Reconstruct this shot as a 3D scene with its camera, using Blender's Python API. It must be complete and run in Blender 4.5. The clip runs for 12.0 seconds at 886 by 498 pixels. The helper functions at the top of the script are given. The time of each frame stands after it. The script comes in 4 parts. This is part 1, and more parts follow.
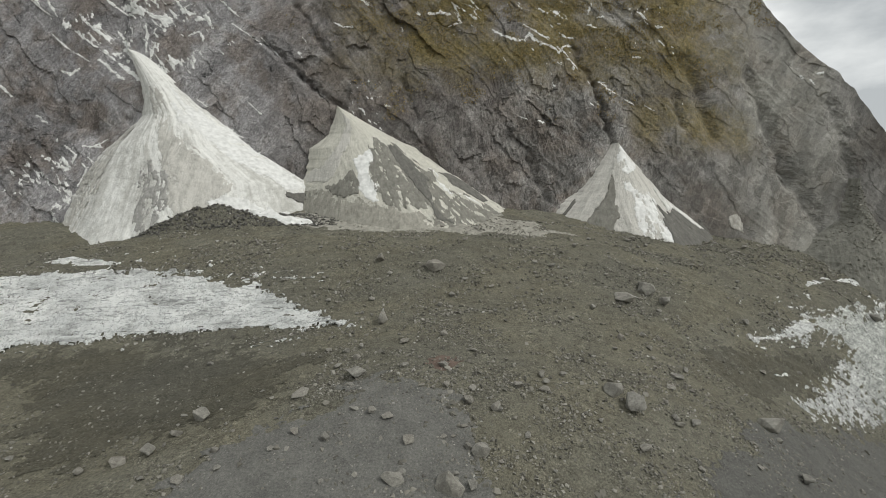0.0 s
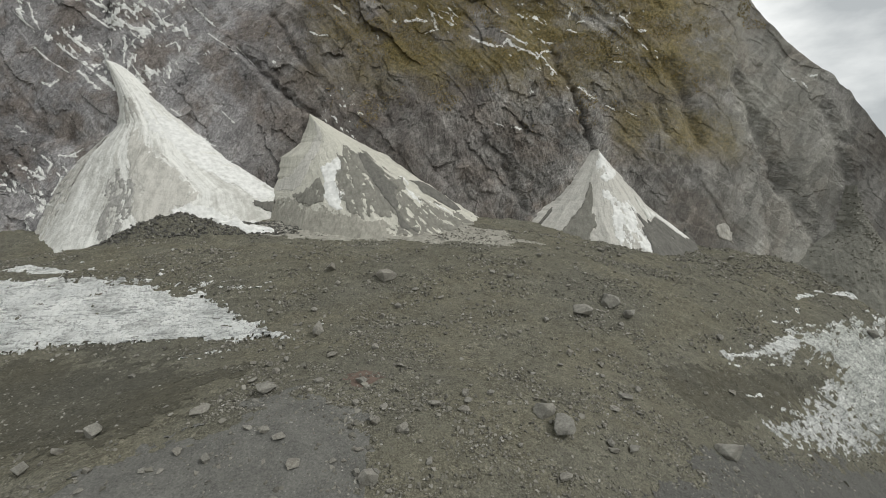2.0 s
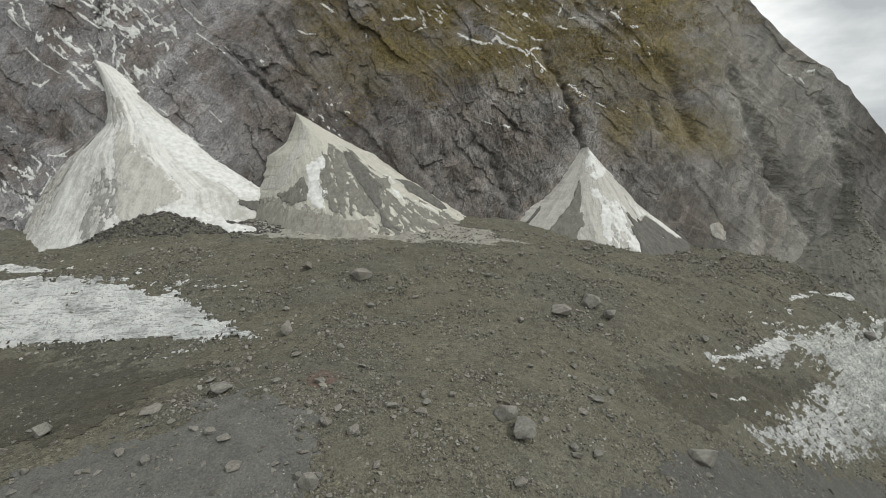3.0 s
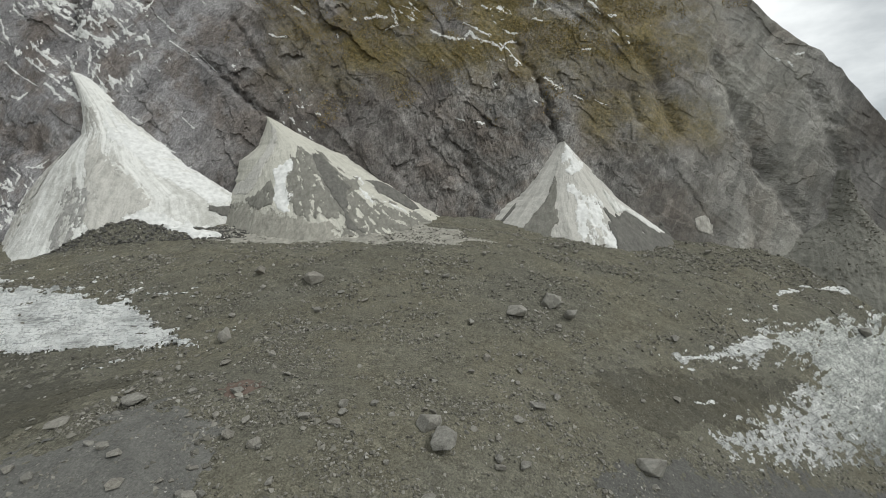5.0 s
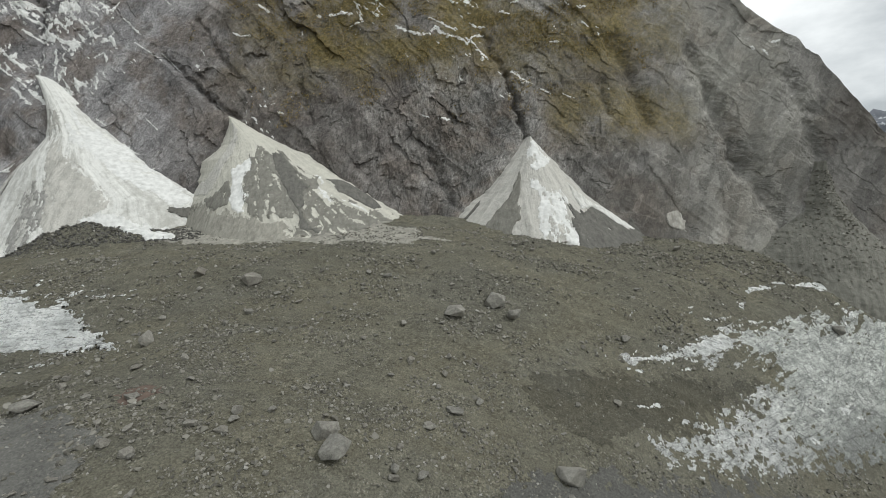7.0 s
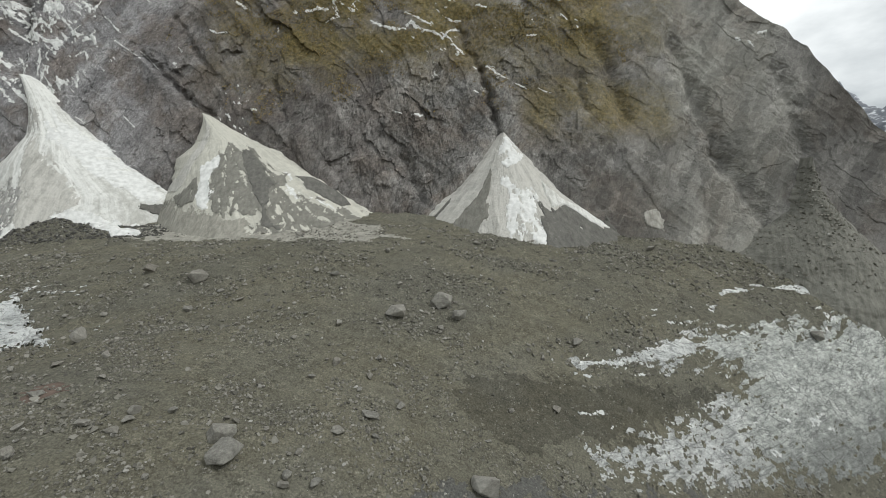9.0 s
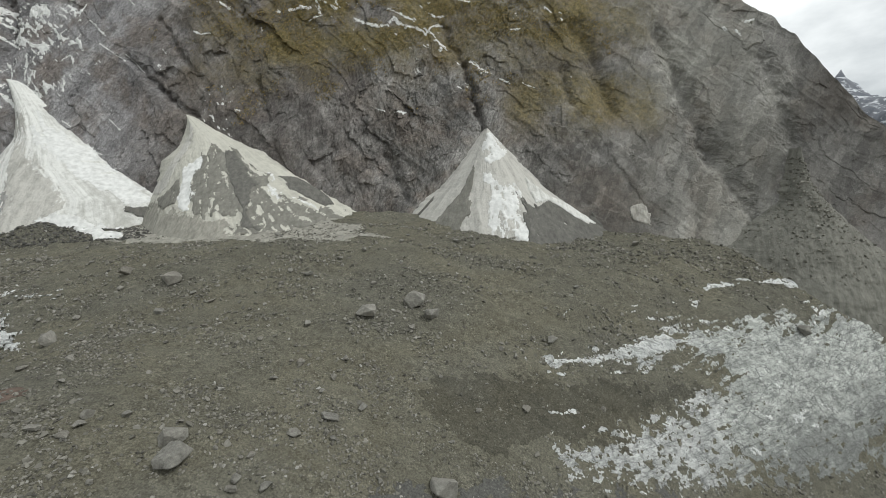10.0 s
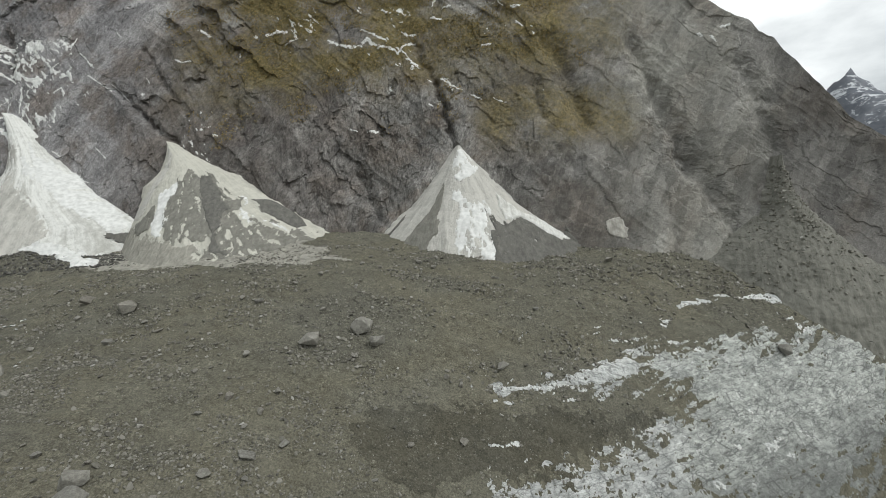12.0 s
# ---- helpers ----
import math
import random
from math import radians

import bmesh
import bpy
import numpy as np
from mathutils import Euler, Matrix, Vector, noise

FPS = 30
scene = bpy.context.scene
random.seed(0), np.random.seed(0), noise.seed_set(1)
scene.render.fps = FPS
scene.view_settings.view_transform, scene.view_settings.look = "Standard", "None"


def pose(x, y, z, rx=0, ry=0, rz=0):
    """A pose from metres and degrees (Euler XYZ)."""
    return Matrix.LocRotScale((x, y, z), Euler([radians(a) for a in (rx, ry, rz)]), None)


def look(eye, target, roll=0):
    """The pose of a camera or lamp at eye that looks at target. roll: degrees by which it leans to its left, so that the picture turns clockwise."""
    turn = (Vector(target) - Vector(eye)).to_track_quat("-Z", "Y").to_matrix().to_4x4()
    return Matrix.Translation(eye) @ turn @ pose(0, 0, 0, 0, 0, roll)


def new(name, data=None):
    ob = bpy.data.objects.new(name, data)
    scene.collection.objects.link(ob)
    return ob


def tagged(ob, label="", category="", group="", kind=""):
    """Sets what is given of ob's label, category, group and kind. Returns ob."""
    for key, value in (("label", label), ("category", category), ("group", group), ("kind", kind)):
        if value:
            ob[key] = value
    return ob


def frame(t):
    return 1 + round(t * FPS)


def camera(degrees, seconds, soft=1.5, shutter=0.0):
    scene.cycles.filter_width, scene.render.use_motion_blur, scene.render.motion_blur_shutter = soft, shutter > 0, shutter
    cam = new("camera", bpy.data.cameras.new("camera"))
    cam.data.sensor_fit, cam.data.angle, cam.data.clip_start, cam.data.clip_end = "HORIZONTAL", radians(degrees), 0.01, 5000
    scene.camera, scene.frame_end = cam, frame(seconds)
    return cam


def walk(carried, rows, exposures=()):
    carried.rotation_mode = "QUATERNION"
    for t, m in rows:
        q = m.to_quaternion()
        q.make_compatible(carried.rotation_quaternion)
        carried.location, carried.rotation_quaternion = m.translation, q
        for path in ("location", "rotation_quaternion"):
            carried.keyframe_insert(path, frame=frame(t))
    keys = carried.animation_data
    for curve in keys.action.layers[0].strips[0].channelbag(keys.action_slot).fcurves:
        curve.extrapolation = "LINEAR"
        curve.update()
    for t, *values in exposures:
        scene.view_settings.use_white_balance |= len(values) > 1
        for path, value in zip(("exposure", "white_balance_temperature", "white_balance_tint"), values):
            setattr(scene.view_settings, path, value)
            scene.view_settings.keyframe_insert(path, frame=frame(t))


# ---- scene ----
cam = camera(92.0, 12.0, 0.72)
# seconds, eye in metres, yaw, pitch, lean in degrees
PATH = [
    (0, 0.00, 3.83, 52.02, -6.24, -7.81, -2.28),
    (0.5, 4.03, 4.65, 51.77, -5.70, -7.75, -2.37),
    (1, 8.16, 5.35, 51.55, -5.19, -7.27, -2.42),
    (1.5, 12.30, 6.03, 51.48, -4.68, -6.81, -2.18),
    (2, 16.27, 6.76, 51.59, -4.20, -6.42, -2.18),
    (2.5, 19.98, 7.41, 51.26, -3.47, -6.30, -1.60),
    (3, 23.93, 8.04, 51.06, -3.21, -6.29, -2.09),
    (5, 38.74, 11.14, 50.67, -1.37, -6.09, -0.50),
    (5.5, 42.40, 11.84, 50.57, -0.89, -5.72, -0.90),
    (6, 46.21, 12.61, 50.45, -0.56, -5.93, -0.95),
    (6.5, 50.30, 13.47, 50.13, -0.41, -6.05, -0.09),
    (7, 54.44, 14.30, 49.77, -0.27, -5.98, 0.27),
    (9, 69.40, 17.29, 49.17, 1.69, -6.07, 0.10),
    (9.5, 72.88, 18.02, 48.98, 2.17, -6.22, 0.29),
    (10, 76.55, 18.72, 49.01, 2.39, -6.34, 1.03),
    (10.5, 80.35, 19.51, 49.37, 2.88, -6.52, 1.34),
    (11, 84.19, 20.33, 49.75, 3.43, -6.06, 1.49),
    (11.5, 87.90, 21.23, 50.53, 4.04, -5.13, 2.52),
    (12, 91.59, 22.10, 51.11, 4.76, -4.87, 2.59),
]
walk(cam, [(t, pose(x, y, z, 90 + pitch, lean, yaw)) for t, x, y, z, yaw, pitch, lean in PATH],
     exposures=[(0, 0.11, 6500, 9.8), (3, 0.11, 6460, 9.5), (6, 0.13, 6310, 8.9), (12, 0.14, 6310, 8.9)])

# ---- light ----
world = bpy.data.worlds.new("overcast_sky")
scene.world = world
world.use_nodes = True
wt = world.node_tree
wt.nodes.clear()
SUN_UP, SUN_TURN = 50.0, 118.0
w_out = wt.nodes.new("ShaderNodeOutputWorld")
w_bg = wt.nodes.new("ShaderNodeBackground")
w_sky = wt.nodes.new("ShaderNodeTexSky")
w_sky.sky_type = "NISHITA"
w_sky.sun_disc = False
w_sky.sun_elevation, w_sky.sun_rotation = radians(SUN_UP), radians(SUN_TURN)
w_scale = wt.nodes.new("ShaderNodeVectorMath")
w_scale.operation = "SCALE"
w_scale.inputs["Scale"].default_value = 0.1
w_co = wt.nodes.new("ShaderNodeTexCoord")
w_map = wt.nodes.new("ShaderNodeMapping")
w_map.inputs["Scale"].default_value = (1.0, 1.0, 2.2)
w_map.inputs["Location"].default_value = (0.35, 0.1, 0.0)
w_noise = wt.nodes.new("ShaderNodeTexNoise")
w_noise.inputs["Scale"].default_value = 2.6
w_noise.inputs["Detail"].default_value = 7.0
w_noise.inputs["Roughness"].default_value = 0.52
w_ramp = wt.nodes.new("ShaderNodeValToRGB")
w_ramp.color_ramp.elements[0].position, w_ramp.color_ramp.elements[0].color = 0.42, (0.44, 0.46, 0.46, 1)
w_ramp.color_ramp.elements[1].position, w_ramp.color_ramp.elements[1].color = 0.63, (0.97, 0.98, 0.95, 1)
w_mix = wt.nodes.new("ShaderNodeMix")
w_mix.data_type = "RGBA"
w_mix.inputs["Factor"].default_value = 0.93
wt.links.new(w_co.outputs["Generated"], w_map.inputs["Vector"])
wt.links.new(w_map.outputs["Vector"], w_noise.inputs["Vector"])
wt.links.new(w_noise.outputs["Fac"], w_ramp.inputs["Fac"])
wt.links.new(w_sky.outputs["Color"], w_scale.inputs[0])
wt.links.new(w_scale.outputs["Vector"], w_mix.inputs["A"])
wt.links.new(w_ramp.outputs["Color"], w_mix.inputs["B"])
wt.links.new(w_mix.outputs["Result"], w_bg.inputs["Color"])
w_bg.inputs["Strength"].default_value = 1.06
wt.links.new(w_bg.outputs["Background"], w_out.inputs["Surface"])

sun_data = bpy.data.lights.new("sun", "SUN")
sun_data.energy, sun_data.angle, sun_data.color = 1.5, radians(14), (1.0, 0.985, 0.94)
sun = new("sun", sun_data)
sun_from = Vector((math.sin(radians(SUN_TURN)), math.cos(radians(SUN_TURN)), math.tan(radians(SUN_UP)))) * 300
sun.matrix_world = look(sun_from, (0, 0, 0))


# ---- materials ----
class Mat:
    """A node material with short calls for the nodes that are used over and over."""

    def __init__(self, name, rough=0.9, spec=0.2):
        self.m = bpy.data.materials.new(name)
        self.m.use_nodes = True
        self.t = self.m.node_tree
        self.b = self.t.nodes["Principled BSDF"]
        self.b.inputs["Roughness"].default_value = rough
        self.b.inputs["Specular IOR Level"].default_value = spec
        self.co = self.t.nodes.new("ShaderNodeTexCoord")

    def link(self, a, b):
        self.t.links.new(a, b)

    def put(self, socket, value):
        if isinstance(value, bpy.types.NodeSocket):
            self.link(value, socket)
        else:
            socket.default_value = value

    def space(self, scale=(1, 1, 1), turn=(0, 0, 0), source="Object"):
        n = self.t.nodes.new("ShaderNodeMapping")
        n.vector_type = "TEXTURE" if turn != (0, 0, 0) else "POINT"
        n.inputs["Scale"].default_value = tuple(1 / s for s in scale) if turn != (0, 0, 0) else scale
        n.inputs["Rotation"].default_value = tuple(radians(a) for a in turn)
        self.link(self.co.outputs[source], n.inputs["Vector"])
        return n.outputs["Vector"]

    def noise(self, scale, detail=4, rough=0.55, vec=None, distort=0.0):
        n = self.t.nodes.new("ShaderNodeTexNoise")
        n.inputs["Scale"].default_value, n.inputs["Detail"].default_value = scale, detail
        n.inputs["Roughness"].default_value, n.inputs["Distortion"].default_value = rough, distort
        self.link(vec or self.co.outputs["Object"], n.inputs["Vector"])
        return n.outputs["Fac"]

    def cells(self, scale, vec=None, feature="F1", out="Distance"):
        n = self.t.nodes.new("ShaderNodeTexVoronoi")
        n.feature = feature
        n.inputs["Scale"].default_value = scale
        self.link(vec or self.co.outputs["Object"], n.inputs["Vector"])
        return n.outputs[out]

    def ramp(self, fac, *stops):
        n = self.t.nodes.new("ShaderNodeValToRGB")
        els = n.color_ramp.elements
        while len(els) < len(stops):
            els.new(0.5)
        for e, (p, c) in zip(els, stops):
            e.position = p
            e.color = (c, c, c, 1) if isinstance(c, (int, float)) else (*c, 1)
        self.link(fac, n.inputs["Fac"])
        return n.outputs["Color"]

    def mix(self, fac, a, b, how="MIX"):
        n = self.t.nodes.new("ShaderNodeMix")
        n.data_type, n.blend_type = "RGBA", how
        self.put(n.inputs["Factor"], fac)
        for key, v in (("A", a), ("B", b)):
            self.put(n.inputs[key], (*v, 1) if isinstance(v, tuple) else v)
        return n.outputs["Result"]

    def math(self, how, a, b=0.0):
        n = self.t.nodes.new("ShaderNodeMath")
        n.operation, n.use_clamp = how, False
        self.put(n.inputs[0], a)
        self.put(n.inputs[1], b)
        return n.outputs[0]

    def axis(self, which, source="Object"):
        n = self.t.nodes.new("ShaderNodeSeparateXYZ")
        self.link(self.co.outputs[source], n.inputs[0])
        return n.outputs[which]

    def band(self, value, lo, hi):
        n = self.t.nodes.new("ShaderNodeMapRange")
        n.interpolation_type = "SMOOTHSTEP"
        self.link(value, n.inputs["Value"])
        n.inputs["From Min"].default_value, n.inputs["From Max"].default_value = lo, hi
        return n.outputs["Result"]

    def random(self):
        return self.t.nodes.new("ShaderNodeObjectInfo").outputs["Random"]

    def island(self):
        return self.t.nodes.new("ShaderNodeNewGeometry").outputs["Random Per Island"]

    def done(self, colour, height=None, strength=0.5, distance=0.3):
        self.link(colour, self.b.inputs["Base Color"])
        if height is not None:
            n = self.t.nodes.new("ShaderNodeBump")
            n.inputs["Strength"].default_value, n.inputs["Distance"].default_value = strength, distance
            self.link(height, n.inputs["Height"])
            self.link(n.outputs["Normal"], self.b.inputs["Normal"])
        return self.m


def debris_material(name="debris_cover", tone_by=1.0):
    """The second argument, below 1, gives darker fines."""
    m = Mat(name, 0.95 if tone_by == 1.0 else 0.8, 0.15)

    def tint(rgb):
        return (rgb[0] * tone_by * 1.02, rgb[1] * tone_by * 1.005, rgb[2] * tone_by * 0.955)
    zone = m.noise(0.028, 4, 0.5, m.space((1, 1.8, 1)))
    large = m.noise(0.10, 6, 0.62, m.space((0.6, 1.8, 1)), 0.8)
    mid = m.noise(0.55, 6, 0.65)
    grit = m.noise(3.4, 6, 0.72)
    small = m.cells(3.2, out="Color")
    small_d = m.cells(3.2)
    c = m.ramp(zone, (0.36, tint((0.096, 0.098, 0.092))), (0.48, tint((0.118, 0.112, 0.084))), (0.56, tint((0.146, 0.129, 0.080))), (0.66, tint((0.152, 0.150, 0.128))))
    c = m.mix(0.5, c, m.ramp(large, (0.34, tint((0.050, 0.049, 0.041))), (0.5, tint((0.112, 0.108, 0.085))), (0.68, tint((0.20, 0.194, 0.158)))))
    c = m.mix(0.34, c, m.ramp(mid, (0.34, tint((0.046, 0.045, 0.037))), (0.66, tint((0.20, 0.194, 0.158)))))
    c = m.mix(0.42, c, m.ramp(grit, (0.36, tint((0.030, 0.029, 0.025))), (0.64, tint((0.265, 0.257, 0.214)))))
    crowd = m.ramp(m.noise(0.3, 4, 0.6), (0.42, 0.0), (0.6, 1.0))
    fleck = m.math("MULTIPLY", m.ramp(small, (0.66, 0.0), (0.74, 1.0)), m.ramp(small_d, (0.2, 1.0), (0.4, 0.0)))
    c = m.mix(m.math("MULTIPLY", m.math("MULTIPLY", fleck, crowd), 0.6), c, (0.33, 0.32, 0.275))
    for scale, lo, hi in ((1.1, 0.82, 1.2), (2.4, 0.72, 1.32)):
        c = m.mix(m.math("ADD", m.math("MULTIPLY", crowd, 0.7 * tone_by), 0.15), c, m.mix(1.0, c, m.ramp(m.cells(scale, m.space((1, 1.5, 1)), out="Color"), (0.2, lo), (0.8, hi)), "MULTIPLY"))
    h = m.math("ADD", m.math("MULTIPLY", grit, 0.6), m.math("MULTIPLY", m.math("MULTIPLY", small_d, crowd), -0.5))
    h = m.math("ADD", h, m.math("MULTIPLY", mid, 0.9))
    return m.done(c, h, 0.9, 0.4)


def rock_face_material():
    m = Mat("rock_face", 0.85, 0.25)
    beds = m.space((0.16, 0.35, 0.05), (0, 44, 0))
    strata = m.noise(1.0, 8, 0.66, beds, 0.8)
    streak = m.noise(1.0, 7, 0.68, m.space((0.9, 0.5, 0.13), (0, 40, 0)), 0.5)
    upright = m.noise(1.0, 7, 0.68, m.space((1.1, 0.5, 0.08), (0, 12, 0)), 0.5)
    large = m.noise(0.035, 5, 0.6)
    mid = m.noise(0.14, 7, 0.64)
    fine = m.noise(1.1, 7, 0.7)
    c = m.ramp(strata, (0.32, (0.062, 0.062, 0.064)), (0.45, (0.140, 0.139, 0.137)), (0.58, (0.200, 0.198, 0.192)), (0.72, (0.31, 0.306, 0.297)))
    c = m.mix(0.36, c, m.ramp(streak, (0.34, (0.050, 0.050, 0.052)), (0.5, (0.16, 0.158, 0.153)), (0.68, (0.31, 0.306, 0.294))))
    centre = m.math("MULTIPLY", m.band(m.axis(0), -30, 15), m.band(m.axis(0), 110, 80))
    c = m.mix(m.math("MULTIPLY", centre, 0.65), c, m.ramp(upright, (0.34, (0.040, 0.040, 0.040)), (0.5, (0.165, 0.161, 0.150)), (0.68, (0.30, 0.292, 0.27))))
    c = m.mix(0.36, c, m.ramp(fine, (0.36, (0.034, 0.034, 0.035)), (0.64, (0.34, 0.335, 0.32))))
    c = m.mix(0.3, c, m.ramp(mid, (0.34, (0.075, 0.074, 0.074)), (0.66, (0.27, 0.266, 0.254))))
    c = m.mix(0.36, c, m.ramp(m.noise(3.2, 5, 0.72), (0.38, (0.03, 0.03, 0.031)), (0.62, (0.36, 0.352, 0.335))))
    # broad light and dark beds
    c = m.mix(0.4, c, m.ramp(m.noise(1.0, 4, 0.6, m.space((0.05, 0.05, 0.018), (0, 40, 0)), 0.5), (0.36, (0.06, 0.059, 0.059)), (0.5, (0.15, 0.148, 0.144)), (0.66, (0.26, 0.256, 0.245))), "MIX")
    c = m.mix(1.0, c, (1.51, 1.475, 1.43), "MULTIPLY")
    # thin dark fractures, few on the smooth buttress
    calm = m.band(m.axis(0), 120, 95)
    for scale, amount in (((0.16, 0.2, 0.05), 0.5), ((0.5, 0.4, 0.12), 0.28)):
        bent = m.t.nodes.new("ShaderNodeVectorMath")
        bent.operation = "MULTIPLY_ADD"
        wobble = m.t.nodes.new("ShaderNodeTexNoise")
        wobble.inputs["Scale"].default_value, wobble.inputs["Detail"].default_value = 0.25, 4
        m.link(m.co.outputs["Object"], wobble.inputs["Vector"])
        m.link(wobble.outputs["Color"], bent.inputs[0])
        bent.inputs[1].default_value = (1.6, 1.6, 1.6)
        m.link(m.space(scale, (0, 38, 0)), bent.inputs[2])
        edge = m.cells(1.0, bent.outputs[0], "DISTANCE_TO_EDGE")
        where = m.math("MULTIPLY", m.ramp(mid, (0.42, 0.0), (0.55, 1.0)), m.math("ADD", m.math("MULTIPLY", calm, 0.7), 0.3))
        c = m.mix(m.math("MULTIPLY", m.math("MULTIPLY", m.ramp(edge, (0.0, 1.0), (0.05, 0.0)), where), amount), c, (0.03, 0.03, 0.031))
    # cooler grey slabs
    c = m.mix(m.band(m.axis(0), -15, -55), c, m.mix(1.0, c, (1.06, 1.07, 1.14), "MULTIPLY"))
    # rusty staining
    rust = m.math("MULTIPLY", m.ramp(m.noise(0.06, 6, 0.65), (0.47, 0.0), (0.60, 1.0)), 0.5)
    c = m.mix(rust, c, m.mix(fine, (0.08, 0.058, 0.042), (0.21, 0.155, 0.11)))
    # thin dark upright cracks
    lines = m.noise(1.0, 5, 0.62, m.space((1.5, 0.6, 0.06), (0, 12, 0)), 0.7)
    c = m.mix(m.math("MULTIPLY", m.math("MULTIPLY", m.ramp(lines, (0.36, 1.0), (0.44, 0.0)), centre), 0.55), c, (0.035, 0.033, 0.032))
    # a band of darker rock
    dark = m.math("MULTIPLY", m.math("MULTIPLY", m.band(m.axis(0), -62, -32), m.band(m.axis(0), 66, 34)), m.math("MULTIPLY", m.band(m.axis(2), 142, 118), m.ramp(mid, (0.35, 0.3), (0.6, 1.0))))
    c = m.mix(m.math("MULTIPLY", dark, 0.85), c, m.mix(streak, (0.03, 0.027, 0.026), (0.21, 0.186, 0.17)))
    dark = m.math("MULTIPLY", m.math("MULTIPLY", m.band(m.axis(0), 86, 98), m.band(m.axis(0), 150, 132)), m.math("MULTIPLY", m.band(m.axis(2), 124, 104), m.ramp(mid, (0.38, 0.25), (0.56, 1.0))))
    c = m.mix(m.math("MULTIPLY", dark, 0.75), c, m.mix(fine, (0.045, 0.042, 0.038), (0.15, 0.14, 0.125)))
    # pale rock of the far buttress; shadow bands between its ribs put into colour
    ribs = m.noise(1.0, 5, 0.6, m.space((0.09, 0.05, 0.02), (0, 22, 0)), 0.6)
    pale = m.math("MULTIPLY", m.math("MULTIPLY", m.band(m.axis(0), 122, 148), m.band(m.axis(0), 190, 172)), m.ramp(ribs, (0.36, 0.25), (0.58, 1.0)))
    c = m.mix(m.math("MULTIPLY", pale, 0.72), c, m.mix(fine, (0.19, 0.185, 0.16), (0.30, 0.292, 0.258)))
    # darker round the far corner
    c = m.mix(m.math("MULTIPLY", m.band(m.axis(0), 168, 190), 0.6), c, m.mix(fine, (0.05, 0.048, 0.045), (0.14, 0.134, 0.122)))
    # fine broken grain
    grain = m.noise(1.5, 6, 0.75, m.space((1.2, 0.7, 0.6), (0, 25, 0)), 0.4)
    c = m.mix(m.math("ADD", m.math("MULTIPLY", calm, 0.55), 0.45), c, m.mix(1.0, c, m.ramp(grain, (0.36, 0.70), (0.5, 0.99), (0.64, 1.34)), "MULTIPLY"))
    # slabs of different tone, each with clear edges
    for scale, turn, lo, hi in (((0.085, 0.08, 0.035), 40, 0.82, 1.16), ((0.30, 0.25, 0.11), 30, 0.82, 1.18), ((0.9, 0.7, 0.3), 24, 0.92, 1.08)):
        bent = m.t.nodes.new("ShaderNodeVectorMath")
        bent.operation = "MULTIPLY_ADD"
        m.link(wobble.outputs["Color"], bent.inputs[0])
        bent.inputs[1].default_value = (1.3, 1.3, 1.3)
        m.link(m.space(scale, (0, turn, 0)), bent.inputs[2])
        c = m.mix(1.0, c, m.ramp(m.cells(1.0, bent.outputs[0], out="Color"), (0.2, lo), (0.8, hi)), "MULTIPLY")
    # dry tussock on the upper ledges
    spread = m.math("MULTIPLY", m.band(m.axis(2), 80, 112), m.math("MULTIPLY", m.band(m.axis(0), -45, 5), m.band(m.axis(0), 160, 120)))
    lower = m.math("MULTIPLY", m.math("MULTIPLY", m.band(m.axis(2), 66, 78), m.band(m.axis(2), 100, 88)), m.math("MULTIPLY", m.band(m.axis(0), 84, 100), m.band(m.axis(0), 150, 135)))
    spread = m.math("MAXIMUM", spread, m.math("MULTIPLY", lower, 0.8))
    clumps = m.math("ADD", m.math("MULTIPLY", m.noise(0.05, 7, 0.62, m.space((1, 1, 1.5), (0, 30, 0))), 0.8), m.math("MULTIPLY", m.noise(0.8, 5, 0.7), 0.2))
    clumps = m.ramp(m.math("ADD", clumps, m.math("MULTIPLY", spread, 0.08)), (0.44, 0.0), (0.62, 1.0))
    grass = m.ramp(m.noise(0.9, 6, 0.68), (0.32, (0.080, 0.070, 0.030)), (0.5, (0.155, 0.125, 0.050)), (0.68, (0.28, 0.22, 0.092)))
    c = m.mix(m.math("MULTIPLY", m.math("MULTIPLY", spread, clumps), 0.93), c, grass)
    h = m.math("ADD", m.math("MULTIPLY", strata, 1.0), m.math("ADD", m.math("MULTIPLY", streak, 0.8), m.math("MULTIPLY", fine, 0.7)))
    h = m.math("MULTIPLY", h, m.math("ADD", m.math("MULTIPLY", calm, 0.65), 0.35))
    return m.done(c, h, 0.9, 0.9)


